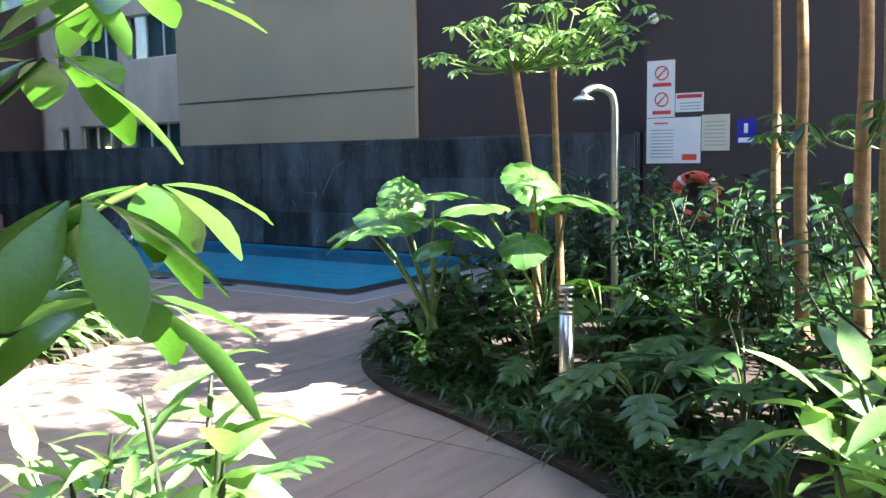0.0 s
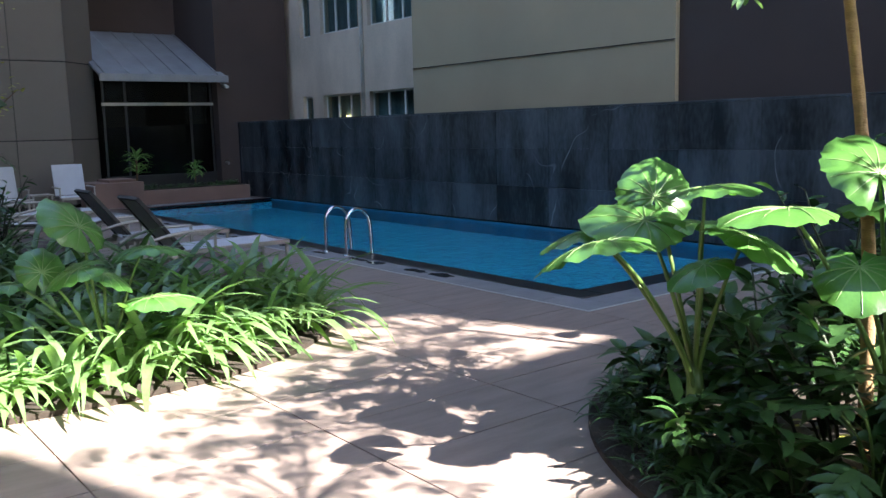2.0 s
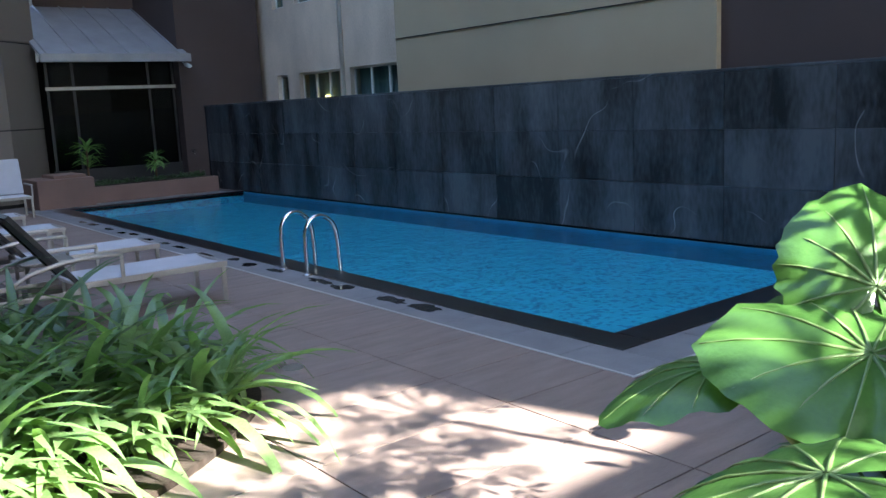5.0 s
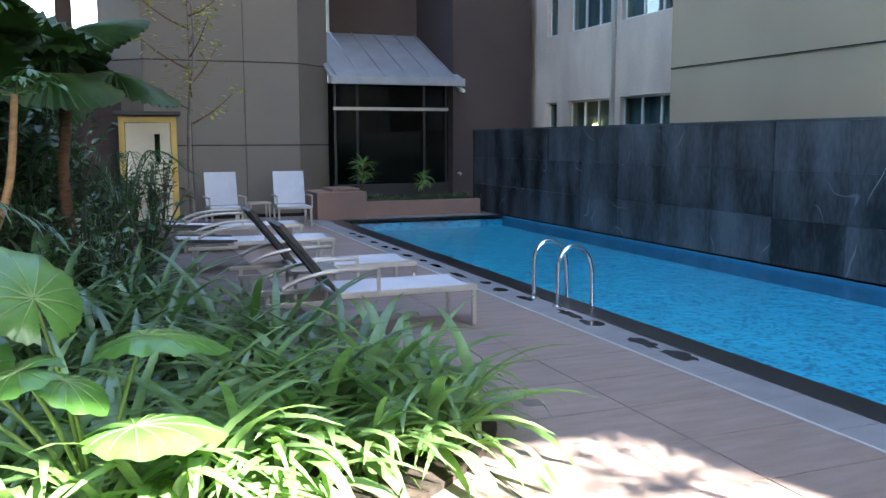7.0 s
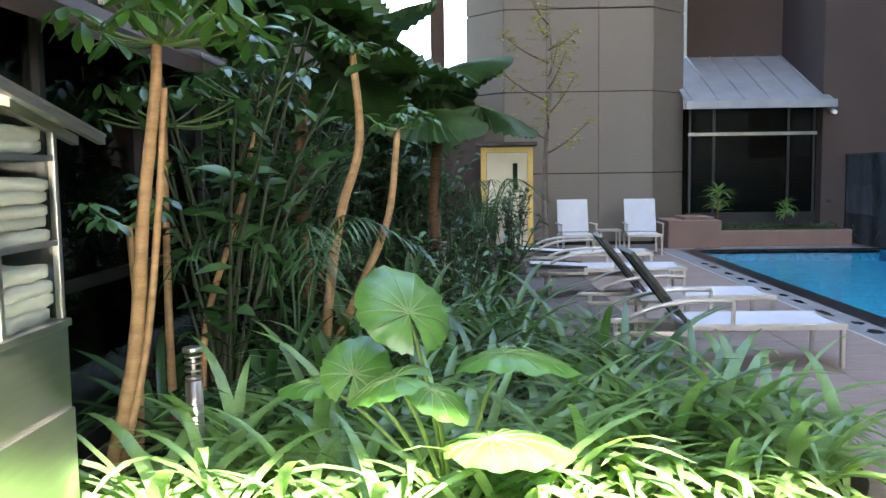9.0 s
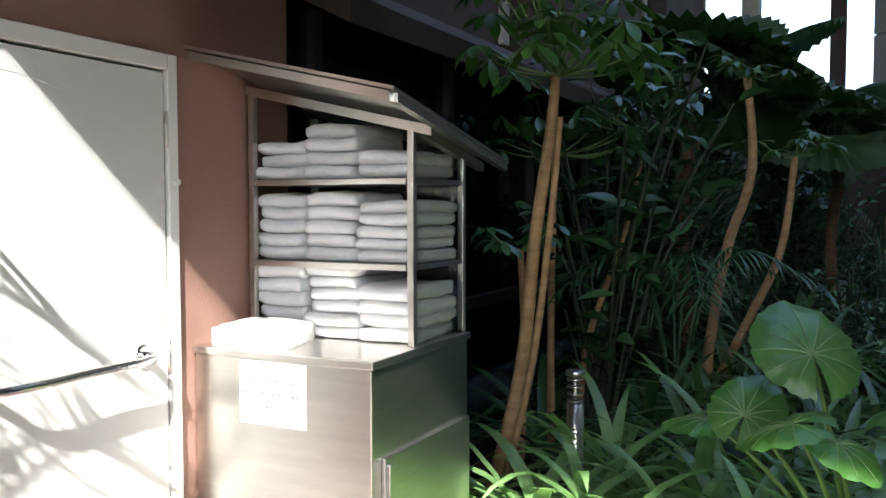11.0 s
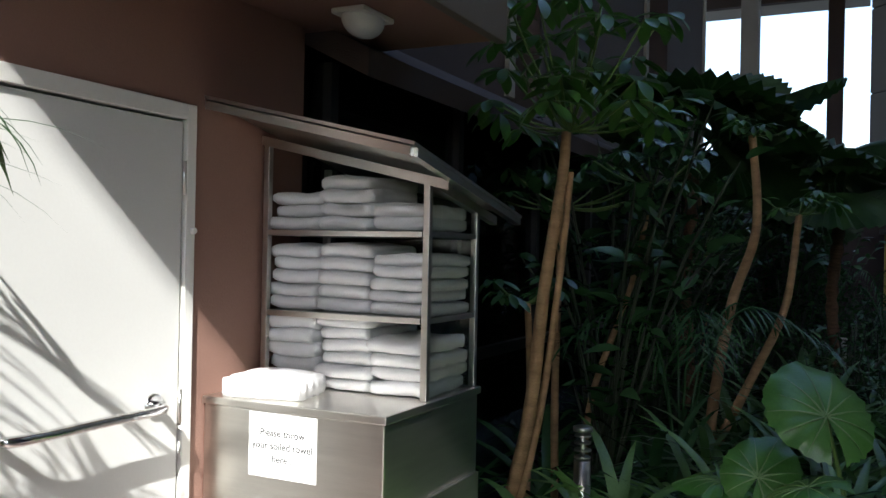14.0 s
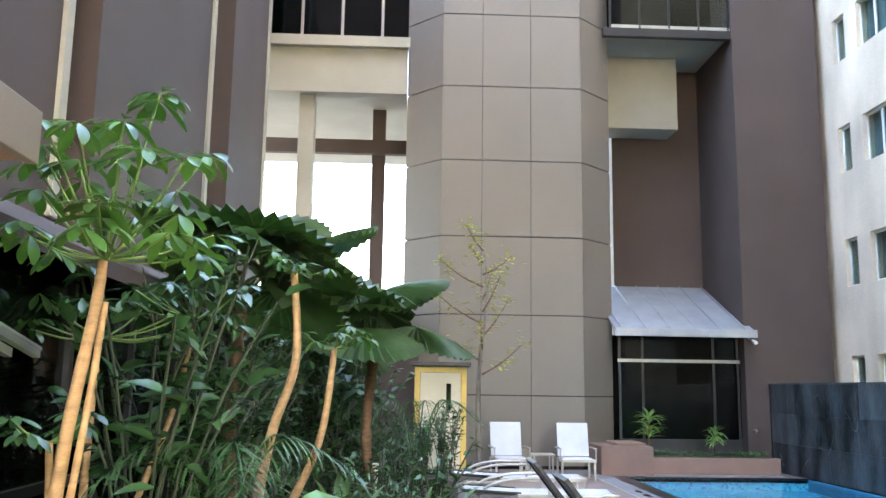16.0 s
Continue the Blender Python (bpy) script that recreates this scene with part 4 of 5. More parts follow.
bed("ground_bed_right", [(0.6, -3), (1.3, -0.9), (2.2, 0.15), (2.9, 0.95), (3.5, 1.56), (4.0, 2.6), (4.35, 3.5), (4.8, 4.12), (5.4, 4.5), (6.5, 4.78), (8.2, 4.9), (11.2, 4.95), (11.3, 0), (11.3, -5)], "dark soil of the curved planting bed")
bed("ground_bed_left", [(1.06, 6.2), (2.1, 6.3), (3.2, 6.25), (4.1, 6.4), (4.8, 6.85), (5.25, 7.5), (5.1, 8.3), (4.7, 9.0), (4.3, 9.6), (4.1, 12), (4.0, 15), (4.1, 18.4), (3.4, 20.5), (1.06, 20.8)], "dark soil of the long planting bed beside the loungers")
bed("ground_bed_front", [(-0.9, 0.9), (0.2, 1.05), (0.95, 1.35), (1.5, 1.75), (1.65, 2.3), (1.3, 3.4), (0.6, 3.9), (-1.5, 3.9)], "dark soil of the small planting bed by the entrance path")


def lily(seed, n=30, length=0.86, width=0.06, m=None, name="strap_leaf_lily", label="clump of arching strap-leaved lilies with glossy green blades", low=0.5):
    r = random.Random(seed)
    t = thing(name, label, "plant", "lily clumps")
    single = name in ("strap_leaf_lily", "broad_strap_plant")
    bm = bmesh.new()
    for k in range(n):
        az, el = r.uniform(0, 6.283), r.uniform(low, 1.4)
        p = Vector((r.gauss(0, 0.05), r.gauss(0, 0.05), 0))
        add_leaf(bm, aim(p, az, el, r.uniform(-0.3, 0.3)), length * r.uniform(0.65, 1.15), width * r.uniform(0.7, 1.2), STRAP, r.uniform(1.2, 2.3), 0.35, 7)
        if single:
            part("leaf", bm, m or L_LILY, t)
            bm = bmesh.new()
    if single:
        bm.free()
    else:
        part("foliage", bm, m or L_LILY, t)
    return t


def shrub(seed, height, spread, n, leaf, width, shape, m, name, label, group, bend=0.7):
    """Several thin stems with leaves set all along their upper parts."""
    r = random.Random(seed)
    t = thing(name, label, "plant", group)
    st, lv = bmesh.new(), bmesh.new()
    stems = max(4, n // 14)
    for s in range(stems):
        az, out = r.uniform(0, 6.283), spread * r.uniform(0.15, 1)
        top = Vector((math.cos(az) * out, math.sin(az) * out, height * r.uniform(0.55, 1.05)))
        base = Vector((r.gauss(0, 0.05), r.gauss(0, 0.05), 0))
        mid = base.lerp(top, 0.5) + Vector((0, 0, height * 0.12))
        pts = curve_points([base, mid, top], 4)
        add_tube(st, pts, [0.008] * (len(pts) - 1) + [0.003], 4, False)
        for k in range(n // stems):
            f = 0.3 + 0.7 * k / max(1, n // stems - 1)
            p = pts[min(len(pts) - 1, int(f * (len(pts) - 1)))] + Vector((r.gauss(0, 0.015), r.gauss(0, 0.015), r.gauss(0, 0.015)))
            add_leaf(lv, aim(p, r.uniform(0, 6.283), r.uniform(-0.3, 0.9), r.uniform(-0.6, 0.6)), leaf * r.uniform(0.6, 1.15), width * r.uniform(0.7, 1.2), shape, bend * r.uniform(0.4, 1.5), 0.3, 4)
    part("branchwork", st, L_STALKDARK, t)
    part("foliage", lv, m, t)
    return t


def split_leaf(bm, m, size, r):
    """A deeply lobed leaf: a midrib with finger lobes on both sides."""
    add_leaf(bm, m, size, size * 0.3, OVATE, 0.5, 0.2, 6)
    for side in (-1, 1):
        for k in range(5):
            s = 0.08 + 0.84 * k / 4
            ll = size * (0.52 - 0.3 * abs(s - 0.35)) * r.uniform(0.85, 1.1)
            add_leaf(bm, m @ Matrix.Translation((0, s * size * 0.9, -0.06 * size * s)) @ Matrix.Rotation(-side * (1.35 - 0.75 * s), 4, 'Z'), ll, size * 0.2, STRAP, 0.5, 0.2, 4, 0.02)


def philodendron(seed, n=9, size=0.3, height=0.5):
    r = random.Random(seed)
    t = thing("split_leaf_philodendron", "bushy philodendron with deeply cut glossy leaves", "plant", "philodendrons")
    st, lv = bmesh.new(), bmesh.new()
    for k in range(n):
        az = k * 2.4 + r.uniform(-0.4, 0.4)
        out, h = 0.3 * r.uniform(0.3, 1.2), height * r.uniform(0.5, 1.1)
        d = Vector((-math.sin(az), math.cos(az), 0))
        tip = d * out + Vector((0, 0, h))
        add_tube(st, curve_points([(0, 0, 0), d * out * 0.35 + Vector((0, 0, h * 0.7)), tip], 4), 0.006, 5, False)
        split_leaf(lv, aim(tip, az, r.uniform(-0.4, 0.3), r.uniform(-0.3, 0.3)), size * r.uniform(0.75, 1.15), r)
    part("branchwork", st, L_STALK, t)
    part("foliage", lv, L_MID, t)
    return t


def ear_mesh(size, seed):
    """A heart-shaped blade with scalloped edge and pale ribs; the stalk joins at the origin and the tip points along +Y."""
    r = random.Random(seed)
    bm = bmesh.new()
    na, nr = 48, 8
    ph, curl = r.uniform(0, 6), r.uniform(0.7, 1.3)

    def spot(a, s, lift=0.0):
        c = abs(a) / math.pi
        rad = size * (0.36 + 0.44 * (1 - c) ** 2.2 + 0.14 * c)
        rad *= 1 + 0.035 * math.sin(a * 23 + ph) * min(1, c * 5)
        x, y = math.sin(a) * rad * s, math.cos(a) * rad * s
        z = size * (0.007 * math.cos(a * 14) * s - curl * 0.13 * s * s * (0.5 + 0.5 * math.cos(a)) - 0.12 * s ** 3 + 0.022 * math.sin(a * 11 + ph + 1) * s ** 4 + 0.03 * math.sin(a * 2 + ph) * s) + 0.16 * abs(x)
        return Vector((x, y, z + lift))

    grid = []
    for i in range(na + 1):
        a = -math.pi * 0.95 + 2 * math.pi * 0.95 * i / na
        grid.append([bm.verts.new(spot(a, j / nr)) if j else None for j in range(nr + 1)])
    c = bm.verts.new((0, 0, 0))
    for a, b in zip(grid, grid[1:]):
        bm.faces.new((c, b[1], a[1]))
        for j in range(1, nr):
            bm.faces.new((a[j], b[j], b[j + 1], a[j + 1]))
    for f in bm.faces:
        f.smooth = True
    old = len(bm.faces)
    for a in (0, 0.45, -0.45, 0.9, -0.9, 1.35, -1.35, 1.9, -1.9, 2.5, -2.5):
        add_tube(bm, [spot(a, s, 0.001) for s in (0.02, 0.25, 0.5, 0.75, 0.95)], [0.0045, 0.0038, 0.003, 0.002, 0.0008], 4, False)
    bm.faces.ensure_lookup_table()
    for f in bm.faces[old:]:
        f.material_index = 1
    return bm


def elephant_ear(base, sheath, blades, label):
    """blades: where each blade joins its stalk, which way it points, hangs and rolls (degrees), its size; the stalks part at the sheath's height."""
    t = thing("elephant_ear_plant", label, "plant", "elephant ears")
    t.matrix_basis = Matrix.Translation(base)
    part("sheath", tube([(0, 0, 0), (0.005, 0, sheath * 0.6), (0, 0.005, sheath)], [0.05, 0.045, 0.03], 10), L_STALK, t)
    for k, (x, y, z, az, el, roll, size) in enumerate(blades):
        p = Vector((x, y, z)) - Vector(base)
        low = Vector((p.x * 0.1, p.y * 0.1, sheath))
        c = curve_points([(0.02 * math.cos(k * 2.4), 0.02 * math.sin(k * 2.4), sheath * 0.4), low, low.lerp(p, 0.55) + Vector((0, 0, 0.05)), p], 5)
        part("stalk", tube(c, [0.0165 - 0.0007 * i for i in range(len(c))], 8), L_STALK, t)
        lf = part("leaf", ear_mesh(size, k + 3), [L_EAR, L_RIB], t)
        lf.matrix_basis = aim(p, radians(az), radians(el), radians(roll))
    return t


# azimuth 0 points along +Y, 90 along -X
elephant_ear((4.78, 3.45, 0.0), 0.5, [
    (4.74, 3.66, 1.24, 300, 55, 15, 0.33), (4.60, 3.60, 1.15, 34, 10, -26, 0.38), (4.16, 3.45, 1.11, 38, -8, 4, 0.4),
    (4.55, 3.87, 1.08, 56, 0, 6, 0.32), (4.70, 3.36, 1.3, 175, 10, 0, 0.34), (4.62, 3.30, 0.98, 75, -14, 0, 0.25),
    (4.74, 3.18, 1.1, 205, -18, 0, 0.36), (5.05, 3.62, 1.1, 300, 0, 0, 0.32)], "large elephant ear plant with heart-shaped sunlit leaves on thick stalks")
elephant_ear((5.08, 2.72, 0.0), 0.55, [
    (5.02, 2.77, 1.36, 300, 40, 22, 0.4), (4.62, 2.93, 1.24, 70, 2, 2, 0.38), (5.05, 2.52, 1.28, 228, -4, 0, 0.5),
    (5.4, 2.9, 1.2, 300, 0, 0, 0.38), (4.85, 2.75, 1.0, 120, -25, 0, 0.32)], "elephant ear plant with broad leaves behind the path's bed")
elephant_ear((3.14, 6.72, 0.0), 0.2, [
    (2.97, 6.52, 1.05, 28, 48, 0, 0.37), (2.74, 6.52, 0.8, 335, 45, 25, 0.27), (2.92, 6.38, 0.82, 75, -12, -12, 0.29),
    (3.34, 6.52, 0.88, 268, 6, -3, 0.4), (3.29, 6.3, 0.6, 258, 4, 0, 0.4), (2.6, 6.62, 0.74, 80, 5, 0, 0.25),
    (3.06, 6.42, 0.76, 240, -20, 0, 0.24)], "elephant ear plant with scalloped upright leaf in the lily bed")


def place(models, spots, seed, scale=(0.85, 1.2)):
    """Copies of the models at the spots, each turned and sized a little differently."""
    r = random.Random(seed)
    first = set()
    for x, y in spots:
        i = r.randrange(len(models))
        s = r.uniform(*scale)
        m = Matrix.Translation((x, y, 0.03)) @ Matrix.Rotation(r.uniform(0, 6.283), 4, 'Z') @ Matrix.Diagonal((s, s, s, 1))
        if i in first:
            c = copy_thing(models[i], Matrix.Identity(4))
            c.matrix_basis = m
        else:
            first.add(i)
            models[i].matrix_basis = m


def scatter(n, seed, x0, x1, y0, y1, inside, gap):
    r = random.Random(seed)
    out = []
    for k in range(n * 40):
        p = (r.uniform(x0, x1), r.uniform(y0, y1))
        if inside(*p) and all((p[0] - q[0]) ** 2 + (p[1] - q[1]) ** 2 > gap * gap for q in out):
            out.append(p)
        if len(out) >= n:
            break
    return out


def bed_front(x):
    return np.interp(x, [1.0, 2.1, 3.2, 4.1, 4.8, 5.25], [6.5, 6.45, 6.4, 6.55, 7.0, 7.6])


def bed_side(y):
    return np.interp(y, [7.5, 8.3, 9.0, 9.6, 12, 15, 18.4], [5.1, 4.95, 4.55, 4.15, 3.95, 3.6, 3.9])


def path_edge(y):
    return np.interp(y, [-3, -0.9, 0.15, 0.95, 1.56, 2.6, 3.5, 4.12, 4.5], [0.8, 1.4, 2.35, 3.05, 3.65, 4.15, 4.5, 4.95, 5.5])


lilies = [lily(s) for s in (1, 2, 3)]
place(lilies, scatter(46, 1, 1.9, 5.1, 6.5, 8.3, lambda x, y: bed_front(x) + 0.08 < y < bed_front(x) + 1.15 and x < bed_side(max(y, 7.5)) - 0.1 and (x - 2.98) ** 2 + (y - 6.75) ** 2 > 0.04, 0.26), 2)
tall = [lily(s, 24, 1.05, 0.072, L_TALL, "broad_strap_plant", "tall clump of broad dark strap leaves behind the lilies", 0.75) for s in (11, 12)]
place(tall, scatter(30, 3, 2.2, 4.8, 7.6, 11.5, lambda x, y: y > bed_front(x) + 0.7 and x < bed_side(y) - 0.25, 0.42), 4)
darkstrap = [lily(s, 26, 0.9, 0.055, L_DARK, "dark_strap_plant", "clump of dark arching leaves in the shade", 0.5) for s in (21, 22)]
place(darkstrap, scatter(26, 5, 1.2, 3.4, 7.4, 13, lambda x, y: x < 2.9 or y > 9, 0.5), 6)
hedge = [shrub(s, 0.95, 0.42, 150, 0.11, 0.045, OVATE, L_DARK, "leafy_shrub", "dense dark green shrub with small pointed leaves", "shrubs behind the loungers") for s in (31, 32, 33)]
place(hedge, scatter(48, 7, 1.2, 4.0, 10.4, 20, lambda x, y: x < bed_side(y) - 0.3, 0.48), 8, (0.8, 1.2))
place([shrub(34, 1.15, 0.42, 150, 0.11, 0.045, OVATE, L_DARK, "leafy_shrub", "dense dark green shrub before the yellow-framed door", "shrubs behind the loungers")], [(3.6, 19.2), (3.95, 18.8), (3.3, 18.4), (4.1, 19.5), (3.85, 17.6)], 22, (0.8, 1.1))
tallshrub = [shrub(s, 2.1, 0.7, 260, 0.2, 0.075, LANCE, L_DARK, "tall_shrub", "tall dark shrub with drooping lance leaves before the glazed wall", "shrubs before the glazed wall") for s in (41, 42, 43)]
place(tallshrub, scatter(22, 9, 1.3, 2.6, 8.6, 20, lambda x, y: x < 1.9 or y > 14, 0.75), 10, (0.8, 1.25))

# right bed
mids = [shrub(s, 0.6, 0.36, 90, 0.2, 0.07, LANCE, L_MID, "broad_leaf_shrub", "glossy broad-leaved shrub in the shaded bed", "shrubs in the curved bed") for s in (51, 52, 53)]
place(mids, scatter(60, 11, 2.6, 9.5, -0.8, 4.6, lambda x, y: x > path_edge(y) + 0.45 and (x - 4.3) ** 2 + (y - 2.17) ** 2 > 0.12, 0.42), 12, (0.8, 1.15))
low = [shrub(s, 0.42, 0.26, 60, 0.17, 0.065, LANCE, L_MID, "broad_leaf_shrub", "low glossy shrub round the elephant ear's foot", "shrubs in the curved bed") for s in (54, 55)]
place(low, [(4.75, 3.1), (4.55, 2.85), (5.05, 3.3), (5.15, 3.7), (4.95, 3.85), (4.62, 3.32), (5.3, 4.05), (4.85, 2.6)], 21, (0.85, 1.1))
phil = [philodendron(s) for s in (61, 62)]
place(phil, [(4.75, 2.6), (5.0, 2.2), (3.9, 1.55), (4.7, 1.6), (3.5, 0.8), (5.3, 2.4), (4.4, 1.2)], 13)
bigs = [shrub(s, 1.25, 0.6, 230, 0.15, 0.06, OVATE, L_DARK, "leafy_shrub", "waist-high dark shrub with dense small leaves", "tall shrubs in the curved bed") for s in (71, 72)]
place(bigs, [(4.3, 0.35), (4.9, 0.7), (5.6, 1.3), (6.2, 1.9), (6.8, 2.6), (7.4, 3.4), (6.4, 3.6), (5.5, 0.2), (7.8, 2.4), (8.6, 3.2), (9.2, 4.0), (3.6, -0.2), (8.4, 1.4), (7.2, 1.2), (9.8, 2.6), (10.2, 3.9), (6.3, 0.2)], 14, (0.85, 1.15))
rims = [lily(s, 30, 0.22, 0.02, L_MID, "rim_grass", "low tufted grass-like plant along the bed's edge", 0.3) for s in (81, 82)]
place(rims, [(path_edge(y) + d, y) for y in np.arange(0.3, 4.4, 0.16) for d in (0.08, 0.26, 0.44)], 15)
place([lily(83, 30, 0.22, 0.02, L_MID, "rim_grass", "low tufted grass-like plant along the bed's edge", 0.3)], [(x, np.interp(x, [5.4, 6.5, 8.2, 11], [4.4, 4.68, 4.8, 4.85])) for x in np.arange(5.5, 10.8, 0.24)], 16)
place([shrub(91, 0.8, 0.34, 70, 0.24, 0.075, LANCE, L_LILY, "sunlit_shrub", "bright sunlit shrub with long pointed leaves", "shrubs by the entrance path")], [(1.42, 1.8), (1.15, 1.75), (0.9, 2.0), (2.75, 0.25), (3.0, 0.45), (1.35, 2.25)], 17)
place([philodendron(64, 7, 0.26, 0.62)], [(1.5, 2.1), (1.2, 2.5)], 18)
place([lily(85, 24, 0.75, 0.06, L_MID, "broad_strap_plant", "broad strap-leaved plant by the entrance path", 0.6)], [(0.6, 1.45), (0.3, 1.6)], 19, (1.0, 1.2))


# ---- trees ----
def whorl(bm, hub, r, n, size, droop=0.15, az0=None, reach=0.1):
    """Leaflets that spread from one point like an umbrella's ribs."""
    a0 = r.uniform(0, 6.283)
    for k in range(n):
        az = a0 + 6.283 * k / n + r.uniform(-0.2, 0.2)
        d = Vector((-math.sin(az), math.cos(az), 0))
        add_leaf(bm, aim(hub + d * reach * size, az, r.uniform(-0.5, 0.25) - droop, r.uniform(-0.25, 0.25)), size * r.uniform(0.75, 1.1), size * 0.32, OBOVATE, r.uniform(0.2, 0.8), 0.22, 6, 0.012)


def umbrella_tree(label, stems, hubs, size, leafmaterial, name="umbrella_tree", seed=1, per=8, bark=None):
    r = random.Random(seed)
    t = thing(name, label, "tree")
    for pts, r0, r1 in stems:
        c = curve_points(pts, 8)
        part("trunk", tube(c, [r0 + (r1 - r0) * i / (len(c) - 1) + 0.001 * math.sin(i * 2.3) for i in range(len(c))], 9), bark or M_BARK, t)
    tw, cr = bmesh.new(), bmesh.new()
    for hub, root in hubs:
        hub, root = Vector(hub), Vector(root)
        add_tube(tw, curve_points([root, root.lerp(hub, 0.5) + Vector((0, 0, -0.03)), hub], 4), 0.006, 5, False)
        whorl(cr, hub, r, per, size)
    part("twig_work", tw, L_STALK, t)
    part("crown", cr, leafmaterial, t)
    return t


def hubs_round(root, r, n, spread, rise):
    out = []
    for k in range(n):
        az, s = r.uniform(0, 6.283), math.sqrt(r.uniform(0.05, 1))
        out.append(((root[0] + math.cos(az) * spread * s, root[1] + math.sin(az) * spread * s, root[2] + rise * r.uniform(0.1, 1.0) * (1.1 - 0.5 * s)), root))
    return out


R = random.Random(77)
# the nearest tree of the long bed
umbrella_tree("slender multi-stemmed umbrella tree with pale orange bark", [([(1.41, 7.13, 0.00), (1.56, 7.22, 0.72), (1.64, 7.22, 1.44), (1.72, 7.22, 1.98), (1.74, 7.22, 2.23)], 0.04, 0.024), ([(1.48, 7.07, 0.00), (1.60, 7.26, 0.72), (1.70, 7.26, 1.45), (1.76, 7.24, 2.03)], 0.022, 0.016)], hubs_round((1.76, 7.22, 2.23), R, 30, 0.5, 0.95), 0.19, L_UMB, seed=3)
umbrella_tree("thin crooked tree with a small leafy tuft", [([(2.12, 9.52, 0.00), (2.12, 9.52, 0.47), (2.24, 9.51, 1.27), (2.40, 9.51, 1.83), (2.36, 9.51, 2.49)], 0.045, 0.028)], hubs_round((2.37, 9.51, 2.49), R, 9, 0.26, 0.2), 0.12, L_UMB, seed=4)
umbrella_tree("thin leaning tree with a small leafy tuft", [([(2.02, 9.82, 0.00), (2.37, 9.81, 0.76), (2.58, 9.81, 1.28), (2.66, 9.81, 1.94)], 0.038, 0.024)], hubs_round((2.66, 9.81, 1.94), R, 9, 0.3, 0.22), 0.12, L_UMB, seed=5)
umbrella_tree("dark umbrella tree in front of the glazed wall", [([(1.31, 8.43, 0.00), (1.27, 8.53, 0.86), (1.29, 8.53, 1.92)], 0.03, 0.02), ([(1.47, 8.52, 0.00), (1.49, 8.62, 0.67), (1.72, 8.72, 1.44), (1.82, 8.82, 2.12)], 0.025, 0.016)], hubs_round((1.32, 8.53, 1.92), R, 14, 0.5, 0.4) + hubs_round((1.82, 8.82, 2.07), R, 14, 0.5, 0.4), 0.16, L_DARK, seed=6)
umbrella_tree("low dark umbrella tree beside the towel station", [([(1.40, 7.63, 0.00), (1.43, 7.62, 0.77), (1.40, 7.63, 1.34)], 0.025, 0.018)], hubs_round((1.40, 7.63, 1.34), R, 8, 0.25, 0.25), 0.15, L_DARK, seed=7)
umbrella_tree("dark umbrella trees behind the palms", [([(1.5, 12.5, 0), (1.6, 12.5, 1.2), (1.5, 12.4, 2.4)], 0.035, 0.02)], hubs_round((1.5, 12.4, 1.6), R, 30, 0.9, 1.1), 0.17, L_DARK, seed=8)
# two pale-stemmed trees in the curved bed, sunlit crown
umbrella_tree("young tree with two orange stems and a bright airy crown", [([(5.45, 2.98, 0), (5.42, 2.98, 0.9), (5.38, 3.03, 1.6), (5.33, 3.1, 2.25)], 0.034, 0.024), ([(5.7, 2.92, 0), (5.66, 2.91, 0.9), (5.66, 2.94, 1.6), (5.64, 2.95, 2.2)], 0.032, 0.022)], hubs_round((5.34, 3.1, 2.15), R, 44, 0.6, 0.55) + hubs_round((5.64, 2.9, 2.2), R, 44, 0.7, 0.6), 0.11, L_LILY, seed=9, per=7)
# crowns sit above the view, placed to cast dapples on the deck
for k, (x, y, z, c) in enumerate(((5.36, 1.18, 3.3, 40), (4.43, 0.7, 3.2, 36), (6.6, 0.9, 4.5, 44), (7.3, 1.8, 4.1, 44))):
    umbrella_tree("slim tall tree with pale bark, its crown raised unseen to dapple the sun", [([(x + 0.06, y - 0.05, 0), (x + 0.02, y, 1.3), (x, y, 2.1), (x - 0.05, y + 0.05, z)], 0.045, 0.025)], hubs_round((x - 0.05, y + 0.05, z), R, c, 1.05, 0.7) + hubs_round((x, y, 1.55), R, 4, 0.35, 0.3), 0.13, L_MID, seed=10 + k)
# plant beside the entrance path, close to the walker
umbrella_tree("umbrella plant with big glossy leaflets by the path", [([(0.6, 1.75, 0), (0.62, 1.68, 0.8), (0.6, 1.55, 1.3), (0.64, 1.45, 1.75)], 0.018, 0.01)], [((0.76, 1.28, 1.71), (0.62, 1.5, 1.58)), ((0.92, 1.26, 1.51), (0.62, 1.5, 1.42)), ((0.67, 1.07, 1.50), (0.62, 1.5, 1.41)), ((0.77, 1.13, 1.35), (0.62, 1.5, 1.28)), ((0.76, 1.33, 1.86), (0.62, 1.5, 1.71)), ((0.92, 1.30, 1.85), (0.62, 1.5, 1.70))], 0.25, L_UMB_LIT, name="umbrella_plant", seed=20, per=7)


